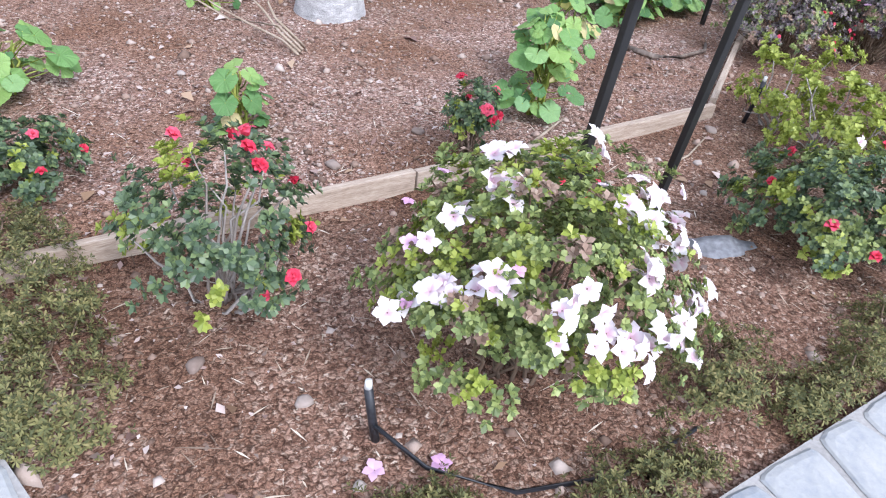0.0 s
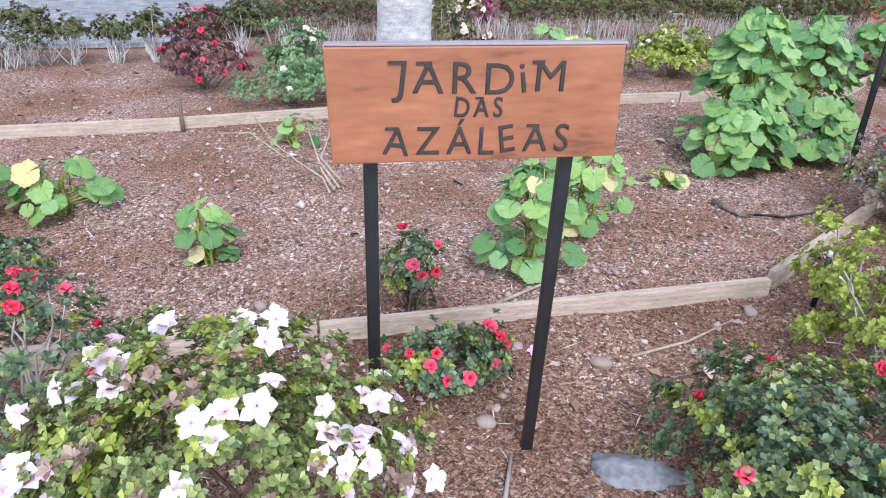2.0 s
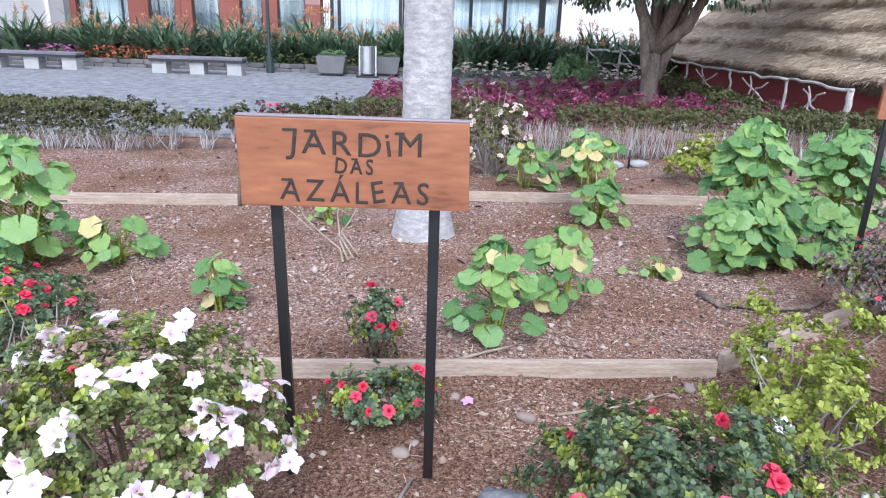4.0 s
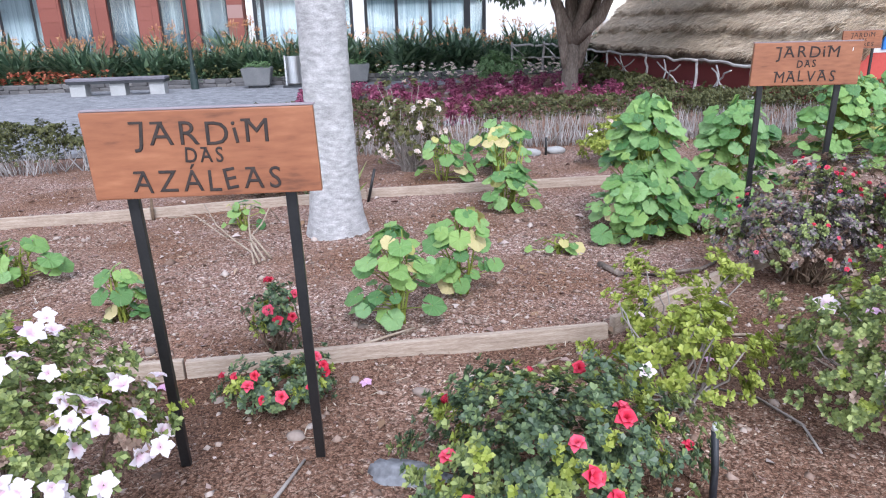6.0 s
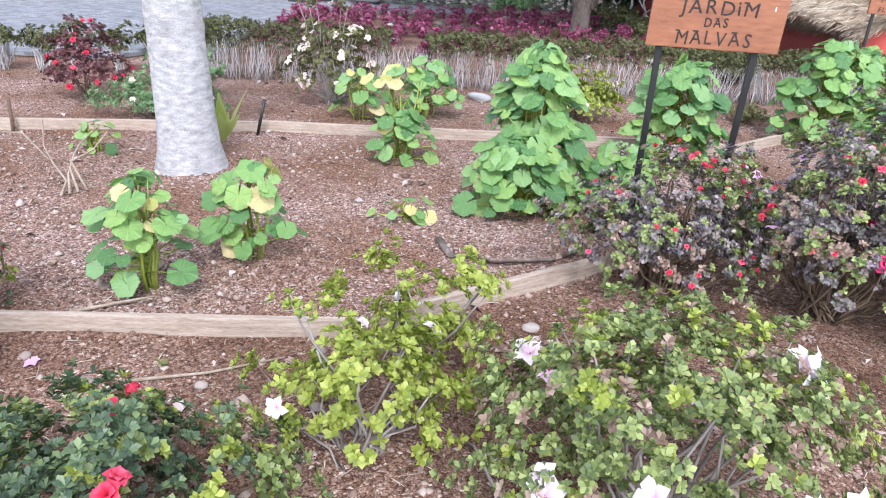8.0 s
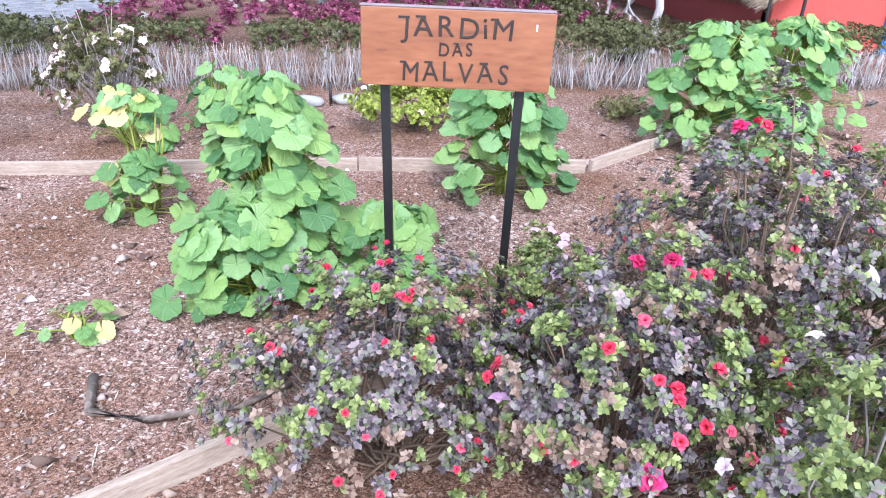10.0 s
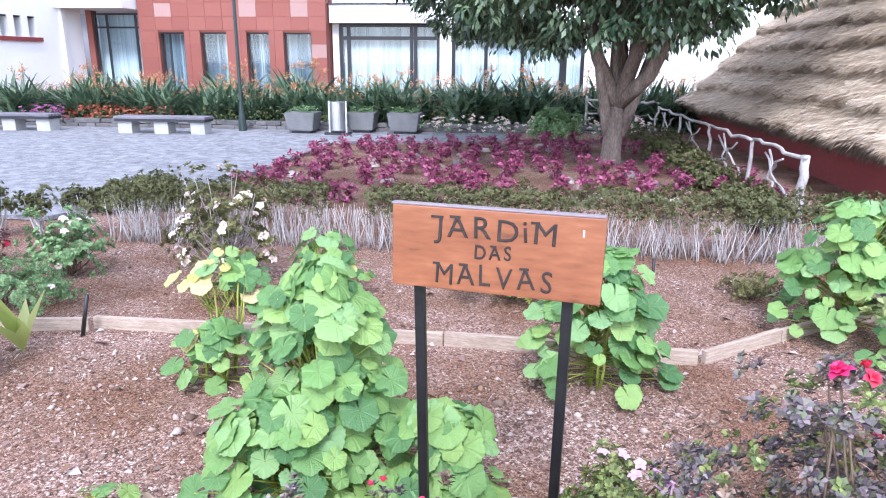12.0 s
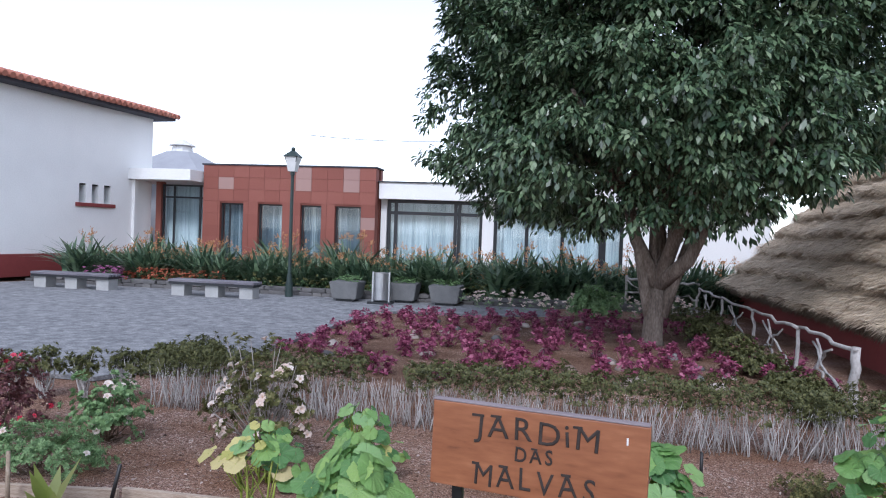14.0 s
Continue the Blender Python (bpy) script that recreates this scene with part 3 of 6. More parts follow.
def bed_sheet():
    """The darker worked loam of the azalea bed, between path and planks."""
    xs, ys = np.arange(-0.6, 8.2, 0.11), np.linspace(0, 1, 22)
    top = lambda x: 2.82 if x < 3.66 else min(4.4, 2.84 + (x - 3.66) * 0.56)
    bot = lambda x: 1.24 if 1.4 < x < 4.1 else (2.0 - (x - 0.2) * 0.74 if x < 1.22 else 1.24) if x <= 1.4 else 1.22 + (x - 4.1) * 0.5
    verts = []
    for f in ys:
        for x in xs:
            b = max(1.2, min(bot(x), top(x) - 0.1))
            y = b + (top(x) - b) * f
            verts.append((x, y, ground_z(x, y) + 0.006))
    w = len(xs)
    faces = [(j * w + i, j * w + i + 1, (j + 1) * w + i + 1, (j + 1) * w + i) for j in range(len(ys) - 1) for i in range(w - 1)]
    tagged(new("ground_bed", add_mesh("ground_bed", verts, faces, LOAM, True)), "darker worked brown loam of the azalea bed", "ground", kind="structure")


bed_sheet()
sheet("pavement_plaza", [(-40, 8.75), (0.3, 8.75), (1.3, 10.7), (1.5, 16.3), (5.5, 17.0), (5.5, 18.6), (-9.2, 18.6), (-10.4, 14.0), (-40, 14.0)], 0.06, ASPHALT, "worn grey asphalt of the small plaza", "pavement", 0.05)
EDGE = [(-6.0, 4.6), (-1.5, 3.2), (0.16, 2.36), (0.32, 1.75), (1.3, 1.24), (2.7, 1.22), (4.1, 1.2), (5.1, 1.74), (6.2, 2.12), (8.0, 2.6), (12.0, 3.4)]
sheet("pavement_path", EDGE + [(12.0, -4.0), (-6.0, -4.0)], 0.045, MORTAR, "mortar bed of the stone-paved garden path", "pavement", 0.08)


# ---- edging planks ----
def plank(a, b, h=0.085, t=0.035):
    ax, ay = a
    bx, by = b
    L = math.hypot(bx - ax, by - ay)
    bm = boxed(-L / 2, L / 2, -t / 2, t / 2, -0.05, h, 0.004)
    for v in bm.verts:
        v.co.z += 0.006 * math.sin(v.co.x * 3 + ax)
    ob = part("edging_plank", bm, PLANK)
    ob.matrix_basis = pose((ax + bx) / 2, (ay + by) / 2, 0, 0, 0, math.degrees(math.atan2(by - ay, bx - ax)))
    return tagged(ob, "weathered pale timber edging plank set in soil", "edging plank", "edging planks round the beds")


for a, b in (((-0.6, 2.81), (1.72, 2.83)), ((1.73, 2.83), (3.64, 2.86)), ((3.68, 2.9), (4.75, 3.54)), ((4.77, 3.55), (6.6, 4.45)),
             ((-2.5, 5.5), (0.86, 5.64)), ((0.87, 5.68), (2.6, 5.9)), ((2.61, 5.94), (4.9, 5.93)), ((4.91, 5.93), (6.4, 5.82)), ((6.44, 5.84), (7.0, 6.23)), ((7.01, 6.24), (8.45, 7.22))):
    plank(a, b)


# ---- signs ----
def word(text, size, seed):
    rnd = np.random.default_rng(seed)
    bm = bmesh.new()
    x = 0.0
    for ch in text:
        cu = bpy.data.curves.new("letter", "FONT")
        cu.body, cu.size, cu.extrude, cu.bevel_depth, cu.bevel_resolution = ch, size * 1.38, 0.0006, 0.0017, 0
        cu.resolution_u, cu.offset = 3, -size * 0.022
        ob = new("letter", cu)
        dg = bpy.context.evaluated_depsgraph_get()
        me = bpy.data.meshes.new_from_object(ob.evaluated_get(dg))
        xs = [v.co.x for v in me.vertices]
        lo, hi = min(xs), max(xs)
        m = Matrix.Translation((x, rnd.normal(0, size * 0.03), 0)) @ pose(0, 0, 0, 0, 0, rnd.normal(0, 2.5)) @ Matrix.Translation((-lo, 0, 0))
        me.transform(m)
        bm.from_mesh(me)
        if ch in "JAM":
            hgt, wd = max(v.co.y for v in me.vertices), hi - lo
            a, b = {"J": (-0.35, 1.25), "A": (0.12, 0.62), "M": (-0.16, 0.26)}[ch]
            box(bm, x + a * wd, x + b * wd, hgt - size * 0.1, hgt, -0.0022, 0.0022)
        x += hi - lo + size * 0.26
        bpy.data.objects.remove(ob)
        bpy.data.curves.remove(cu)
        bpy.data.meshes.remove(me)
    w = x - size * 0.26
    bmesh.ops.translate(bm, verts=bm.verts, vec=(-w / 2, 0, 0))
    return bm, w


def garden_sign(lines, x, y, rz, top, w, h, legs, label, seed, lean=0.0, scar=False):
    root = thing("garden_sign", label, "sign", (x, y, 0), rz, "wooden garden signs")
    bm = boxed(-w / 2, w / 2, -0.014, 0.014, top - h, top, 0.004)
    for v in bm.verts:
        v.co.x += 0.004 * math.sin(v.co.z * 40)
    part("board", bm, BOARD, root, "orange-brown varnished wooden board")
    part("board_top", boxed(-w / 2, w / 2, -0.0145, 0.0145, top + 0.0005, top + 0.006, 0.002), BOARDTOP, root, "top edge painted lighter grey where it catches skylight")
    for text, size, cx, cz, width in lines:
        bm, ww = word(text, size, seed)
        s = width / ww
        for v in bm.verts:
            v.co = Vector((cx + v.co.x * s, -0.0152 - v.co.z, top - h + cz + v.co.y))
        bmesh.ops.recalc_face_normals(bm, faces=bm.faces)
        part("lettering", bm, INK, root, "dark burnt-in hand lettering")
    if scar:
        part("scar", boxed(w / 2 - 0.060, w / 2 - 0.055, -0.0158, -0.0142, top - 0.056, top - 0.036, 0.0006), FROST, root, "pale nick in the varnish")
    for lx, bx in legs:
        bm = boxed(-0.016, 0.016, 0.016, 0.040, -0.25, top - h * 0.4, 0.003)
        for v in bm.verts:
            f = 1 - min(1.0, max(0.0, v.co.z / (top - h)))
            v.co.x += lx + (bx - lx) * f
            v.co.y += lean * f
        part("leg", bm, BLACK, root, "black painted square metal leg")
    return root


garden_sign([("JARDiM", 0.068, 0.0, 0.150, 0.365), ("DAS", 0.044, 0.0, 0.098, 0.105), ("AZ\u00c1LEAS", 0.064, 0.0, 0.018, 0.41)],
            2.093, 2.04, -2.5, 1.228, 0.63, 0.245, ((-0.228, -0.232), (0.222, 0.228)), "orange wooden sign lettered JARDiM DAS AZ\u00c1LEAS on black legs", 3, 0.105)
garden_sign([("JARDiM", 0.068, 0.0, 0.165, 0.36), ("DAS", 0.044, 0.0, 0.107, 0.11), ("MALVAS", 0.068, 0.0, 0.022, 0.35)],
            5.248, 3.965, -12.0, 1.28, 0.63, 0.252, ((-0.243, -0.226), (0.221, 0.198)), "orange wooden sign lettered JARDiM DAS MALVAS on black legs", 5, 0.02, True)
garden_sign([("FLORES", 0.055, 0.0, 0.03, 0.33), ("DAS", 0.044, 0.0, 0.10, 0.11), ("JARDiM", 0.06, 0.0, 0.155, 0.33)],
            9.55, 8.95, -5, 1.22, 0.56, 0.24, ((-0.19, -0.19), (0.19, 0.19)), "yellowish wooden sign lettered FLORES near the thatched house", 8)


# ---- palm ----
def palm():
    root = thing("palm_tree", "tall palm with a pale grey ringed trunk", "tree", (2.36, 4.95, 0))
    prof = [(-0.1, 0.255), (0.0, 0.248), (0.05, 0.235), (0.15, 0.21), (0.35, 0.19), (0.8, 0.172)] + [(0.8 + 0.045 * i, 0.172 - 0.00022 * i) for i in range(1, 150)]
    verts, faces, n = [], [], 36
    for k, (z, r) in enumerate(prof):
        ring = 0.004 * (k % 2) if z > 0.3 else 0
        for i in range(n):
            a = 2 * math.pi * i / n
            q = r * 0.94 + ring + 0.008 * noise.noise(Vector((math.cos(a) * 3, math.sin(a) * 3, z * 5)))
            verts.append((q * math.cos(a), q * math.sin(a) - 0.09 * max(0.0, z), z))
    for k in range(len(prof) - 1):
        for i in range(n):
            a, b = k * n + i, k * n + (i + 1) % n
            faces.append((a, b, b + n, a + n))
    part("trunk", add_mesh("trunk", verts, faces, PALM, True), None, root, "pale grey ringed palm trunk")
    rnd = np.random.default_rng(4)
    for i in range(14):
        a = i * 2.4
        d = np.array((math.cos(a), math.sin(a), 0))
        quads = []
        for j in range(26):
            f = j / 25
            p = d * 2.3 * f + np.array((0, -0.67, 7.45 + 0.9 * f - 1.8 * f * f))
            side = np.array((-d[1], d[0], 0))
            for sgn in (-1, 1):
                al = side * sgn + d * 0.5 + np.array((0, 0, -0.35))
                quads.append(leaf_quads(p[None], al[None], np.array([[0, 0, 1.0]]), [0.55 * (1 - 0.6 * abs(f - 0.4))], [0.05])[0])
        part("frond", quad_mesh("frond", np.array(quads), BLADE), None, root)


palm()


# ---- hedge ----
def hedge(x0, x1, y0, y1, h, low, seed, label, n, gap=0.0):
    rnd = np.random.default_rng(seed)
    root = thing("hedge", label, "hedge", ((x0 + x1) / 2, (y0 + y1) / 2, 0))
    L, W = (x1 - x0) / 2, (y1 - y0) / 2
    rows = []
    for i in range(int(150 * 2 * L)):
        x, y = rnd.uniform(-L, L), rnd.uniform(-W * 0.9, W * 0.4)
        rows.append(crooked((x, y, -0.02), (x + rnd.normal(0, 0.09), y + rnd.normal(0, 0.06), low + rnd.uniform(0, 0.1)), 3, 0.012, rnd.uniform(0.002, 0.0065), 0.0018, rnd))
    part("stemwork", tubes("stemwork", rows, HEDGETWIG, 4), None, root, "bare pale grey hedge stems")
    k = int(n * 2 * L)
    x = rnd.uniform(-L, L, k)
    y = rnd.uniform(-W, W, k) * 1.05
    prof = np.array([0.04 * noise.noise(Vector((a * 2.3, b * 4, seed))) + 0.055 * noise.noise(Vector((a * 6, b * 5, seed))) for a, b in zip(x, y)])
    dens = np.array([noise.noise(Vector((a * 1.6, 5, seed))) + 0.7 * noise.noise(Vector((a * 4.5, 2, seed))) for a in x])
    top = h + prof * 1.6
    lowv = low + 0.10 * dens + rnd.normal(0, 0.03, k)
    z = lowv + (top - lowv) * (1 - rnd.random(k) ** 2.0 * 1.0)
    keep = dens > -0.45 - (0 if gap == 0 else -gap)
    pts = np.stack([x, y, z], 1)[keep]
    ax = np.stack([rnd.normal(0, 0.4, k), y / W * 0.7 + rnd.normal(0, 0.4, k), np.full(k, 0.9)], 1)[keep]
    part("foliage", quad_mesh("foliage", rosettes(pts, ax, 5, 0.03, 0.014, rnd), HEDGE), None, root, "clipped olive green hedge top")


hedge(1.45, 10.5, 7.95, 8.4, 0.57, 0.33, 3, "clipped low hedge with bare grey stems below", 900)
hedge(-6.0, -0.62, 7.75, 8.2, 0.5, 0.16, 5, "olive green low hedge along the plaza", 2000, 0.1)


# ---- big tree ----
def big_tree():
    rnd = np.random.default_rng(11)
    root = thing("broadleaf_tree", "large broad-leaved tree with dense dark green crown", "tree", (6.9, 13.55, 0.08))
    root.scale = (0.94, 0.94, 0.98)
    rows = []
    # stems rising side by side from one foot, forking as they climb
    for pts_, r in ((((0, 0, -0.12), (0, 0, 0.0), (0.0, 0, 0.12), (0.01, 0, 0.4), (0.04, 0.0, 0.75), (0.06, 0.02, 1.0)), (0.36, 0.33, 0.285, 0.26, 0.255, 0.17)),
                    (((-0.06, 0, 0.5), (-0.15, 0, 0.9), (-0.24, -0.02, 1.35), (-0.34, -0.05, 1.8), (-0.6, -0.1, 2.5)), (0.17, 0.155, 0.14, 0.12, 0.09)),
                    (((0.0, 0.05, 0.7), (-0.02, 0.08, 1.1), (-0.02, 0.1, 1.6), (-0.03, 0.14, 2.4)), (0.17, 0.15, 0.135, 0.11)),
                    (((0.14, 0, 0.5), (0.28, -0.02, 0.95), (0.43, -0.04, 1.4), (0.56, -0.06, 1.85), (0.66, -0.1, 2.5)), (0.18, 0.165, 0.14, 0.115, 0.09)),
                    (((0.16, 0.08, 0.75), (0.22, 0.14, 1.15), (0.26, 0.2, 1.6), (0.3, 0.3, 2.3)), (0.12, 0.1, 0.09, 0.075))):
        rows.append((list(pts_), [q * 0.66 for q in r]))
        e0 = pts_[-1]
        for k in range(5):
            e = (e0[0] * 2.0 + rnd.normal(0, 1.1), e0[1] * 2 + rnd.normal(0, 1.1), rnd.uniform(3.4, 6.2))
            rows.append(crooked(e0, e, 5, 0.1, r[-1] * 0.8, 0.03, rnd))
    part("trunk", tubes("trunk", rows, BARK, 10), None, root, "grey-brown trunk forking into several limbs")
    # drooping sprays of leaves over an uneven crown
    n, per = 3400, 52
    pts, axes = [], []
    c = np.array((0.1, 0.1, 5.0))
    while len(pts) < n:
        d = rnd.normal(0, 1, 3)
        d /= np.linalg.norm(d)
        k = noise.noise(Vector(d) * 2.4 + Vector((3, 8, 1)))
        k2 = noise.noise(Vector(d) * 6 + Vector((1, 2, 9)))
        r = (1 + 0.2 * k + 0.14 * k2) * (1 - 0.5 * rnd.random() ** 1.8)
        if k2 < -0.34 and rnd.random() < 0.85:
            continue
        if d[2] < 0:
            d[:2] *= (1 - abs(d[2]) ** 3.2) ** 0.3 / max(0.15, math.hypot(d[0], d[1]))
        p = c + np.array((3.75, 3.3, 3.5)) * d * r
        if p[2] < 1.98 + 0.35 * k2 + 0.5 * max(0.0, p[0] - 0.9) + 0.1 * max(0.0, -p[0] - 1.5):
            continue
        pts.append(p)
        axes.append(d)
    pts, axes = np.array(pts), unit(np.array(axes))
    ax = np.repeat(axes, per, axis=0)
    q = unit(rnd.normal(0, 1, (n * per, 3)) + ax * 0.5 + np.array((0, 0, 0.7)))
    size = np.repeat(rnd.uniform(0.14, 0.30, n), per)[:, None]
    p8 = np.repeat(pts, per, axis=0) + q * size * np.array((1.15, 1.15, 0.8)) * rnd.uniform(0.5, 1.05, (n * per, 1))
    al = q * 0.55 + ax * 0.3 + rnd.normal(0, 0.35, (n * per, 3)) + np.array((0, 0, -0.75))
    nr = q + ax * 0.4 + np.array((0, 0, 0.5)) + rnd.normal(0, 0.2, (n * per, 3))
    ln = rnd.uniform(0.09, 0.175, n * per)
    part("crown", quad_mesh("crown", leaf_quads(p8, al, nr, ln, ln * 0.44), TREELEAF), None, root, "dense crown of drooping glossy leaves")


big_tree()


# ---- strap-leaved border ----
def strap_clump(seed, h, flowers):
    rnd = np.random.default_rng(seed)
    quads, heads, stalks = [], [], []
    for i in range(120):
        a, r0 = rnd.uniform(0, 6.3), rnd.uniform(0, 0.3)
        b = np.array((rnd.normal(0, 0.22), rnd.normal(0, 0.22), 0.0))
        L, arch = h * rnd.uniform(0.62, 1.06), rnd.uniform(0.2, 1.05)
        d = np.array((math.cos(a), math.sin(a), 0))
        side = np.array((-d[1], d[0], 0)) * rnd.uniform(0.04, 0.08)
        prev = None
        for j in range(6):
            f = j / 5
            p = b + d * arch * L * f ** 1.8 + np.array((0, 0, L * (f - 0.5 * arch * f ** 2.2)))
            w = side * (1 - f ** 3) + side * 0.03
            cur = (p - w, p + w)
            if prev:
                quads.append(np.array((prev[0], prev[1], cur[1], cur[0])))
            prev = cur
    for i in range(flowers):
        b = np.array((rnd.normal(0, 0.25), rnd.normal(0, 0.25), 0))
        t = b + np.array((rnd.normal(0, 0.1), rnd.normal(0, 0.1), h * rnd.uniform(0.66, 0.88)))
        stalks.append(crooked(b, t, 3, 0.02, 0.008, 0.005, rnd))
        k = 12
        pp = np.repeat(t[None], k, 0) + rnd.normal(0, 0.03, (k, 3))
        heads.append(leaf_quads(pp, rnd.normal(0, 1, (k, 3)) + np.array((0, 0, 0.7)), rnd.normal(0, 1, (k, 3)), rnd.uniform(0.06, 0.11, k), rnd.uniform(0.02, 0.04, k)))
    root = thing("strap_leaf_clump", "dark green strap-leaved clump with orange flower heads", "plant", (0, 0, -50), 0, "strap-leaved border")
    part("foliage", quad_mesh("foliage", np.array(quads), BLADE), None, root)
    if flowers:
        for head, stalk in zip(heads, stalks):
            part("flower_head", quad_mesh("flower_head", head, ORANGEPETAL), None, root, "pale orange flower head")
            part("stalk", tubes("stalk", [stalk], BLADE, 4), None, root)
    return root


clumps = [strap_clump(20 + i, 1.66, 6) for i in range(4)]
used = set()
rnd_b = np.random.default_rng(5)
i = 0
for row, y in enumerate((19.6, 20.25, 20.95)):
    x = -7.9 + 0.3 * row
    while x < 11.5:
        s = rnd_b.uniform(0.72, 1.12)
        m = pose(x, y + rnd_b.normal(0, 0.2), 0.0, 0, 0, rnd_b.uniform(0, 360)) @ Matrix.Diagonal((s, s, s, 1))
        src = clumps[i % 4]
        if src in used:
            copy_thing(src, m)
        else:
            src.matrix_basis = m
            used.add(src)
        i += 1
        x += rnd_b.uniform(0.42, 0.62)


# ---- crimson bedding ----
def crimson(seed):
    rnd = np.random.default_rng(seed)
    root = thing("crimson_bedding_plant", "small crimson-leaved bedding plant in pale soil", "plant", (0, 0, -50), 0, "crimson bedding plants")
    pts = np.stack([rnd.normal(0, 0.06, 26), rnd.normal(0, 0.06, 26), rnd.uniform(0.03, 0.25, 26)], 1)
    ax = pts * np.array((4, 4, 1)) + np.array((0, 0, 0.5))
    part("foliage", quad_mesh("foliage", rosettes(pts, ax, 6, 0.062, 0.03, rnd), PURPLE), None, root)
    part("stem", tubes("stem", [crooked((0, 0, -0.02), p, 2, 0.01, 0.006, 0.004, rnd) for p in pts[::3]], PURPLE, 4), None, root)
    return root


crim = [crimson(40 + i) for i in range(4)]
used = set()
i = 0
for row in range(11):
    y = 10.2 + row * 0.58
    x = 1.2 if row > 0 else 2.2
    while x < 8.0:
        x += rnd_b.uniform(0.3, 0.75)
        if math.hypot(x - 6.9, y - 13.55) < 0.7 or rnd_b.random() < 0.12:
            continue
        yy = y + rnd_b.normal(0, 0.12)
        src = crim[i % 4]
        m = pose(x, yy, ground_z(x, yy), 0, 0, rnd_b.uniform(0, 360))
        i += 1
        if src in used:
            copy_thing(src, m)
        else:
            src.matrix_basis = m
            used.add(src)


# ---- buildings ----
def facade_window(parent, x0, x1, z0, z1, y, inner, bars=(), transom=None, t=0.05):
    """Dark frame with panes, and the room, curtain or painted sky reflection behind."""
    w = part("window", boxed(x0, x1, y + 0.25, y + 0.28, z0, z1), inner, parent)
    fr = bmesh.new()
    box(fr, x0, x0 + t, y, y + 0.07, z0, z1)
    box(fr, x1 - t, x1, y, y + 0.07, z0, z1)
    box(fr, x0 + t, x1 - t, y, y + 0.07, z1 - t, z1)
    box(fr, x0 + t, x1 - t, y, y + 0.07, z0, z0 + t)
    part("frame", fr, DARKFRAME, w, "dark metal window frame")
    for b in bars:
        part("mullion", boxed(b - t / 2, b + t / 2, y + 0.002, y + 0.068, z0 + t, z1 - t), DARKFRAME, w)
    if transom:
        part("transom", boxed(x0 + t, x1 - t, y + 0.004, y + 0.066, transom - t / 2, transom + t / 2), DARKFRAME, w)
    pane = part("pane", boxed(x0 + t, x1 - t, y + 0.03, y + 0.036, z0 + t, z1 - t), GLASS, w)
    pane.visible_shadow = False
    return w


def red_block():
    root = thing("stone_clad_building", "flat-roofed block clad in red stone tiles", "building", (-0.12, 24.0, 0.17))
    wins = [(-6.16, -5.3), (-4.76, -3.88), (-3.22, -2.48), (-2.0, -1.09)]
    z0, z1, top = 0.5, 2.42, 3.72
    bm = bmesh.new()
    xs = [-6.8] + [v for w in wins for v in w] + [-0.6]
    for i in range(0, len(xs), 2):
        box(bm, xs[i], xs[i + 1], 0.03, 0.4, -0.1, top)
    for a, b in wins:
        box(bm, a, b, 0.03, 0.4, z1, top)
        box(bm, a, b, 0.03, 0.4, -0.1, z0)
    box(bm, -6.8, -0.6, 0.6, 0.9, -0.1, top)
    part("wall", bm, REDTILE, root)
    part("roof", boxed(-6.85, -0.57, -0.03, 0.95, top, top + 0.05), EAVE, root, "thin dark roof edge")
    for k, (a, b) in enumerate(wins):
        facade_window(root, a, b, z0, z1, 0.14, DRAPE, (a + 0.3,) if k == 0 else ())
    rnd = np.random.default_rng(2)
    rows, cols = 8, 11
    tw, th = 6.2 / cols, (top - 0.4) / rows
    mesh = {}
    for r in range(rows):
        for c in range(cols):
            x0, x1 = -6.8 + c * tw, -6.8 + (c + 1) * tw
            a0, a1 = 0.4 + r * th, 0.4 + (r + 1) * th
            spans = [(x0, x1)]
            if a0 + 0.02 < z1:
                for wa, wb in wins:
                    spans = [s for q in spans for s in ((q[0], min(q[1], wa)), (max(q[0], wb), q[1])) if s[1] - s[0] > 0.06]
            pale = (r == 6 and c in (1,)) or (r in (6, 7) and c in (6, 9)) or (r == 3 and c == 10)
            for s0, s1 in spans:
                key = (round(s1 - s0, 3), pale)
                if key not in mesh:
                    b2 = boxed(0.004, s1 - s0 - 0.004, 0.0, 0.028, 0.004, th - 0.004)
                    me = bpy.data.meshes.new("tile")
                    b2.to_mesh(me)
                    b2.free()
                    me.materials.append(PALETILE if pale else REDTILE)
                    mesh[key] = me
                ob = new("tile", mesh[key])
                ob.parent = root
                ob.location = (s0, rnd.uniform(-0.003, 0.003), a0)


red_block()


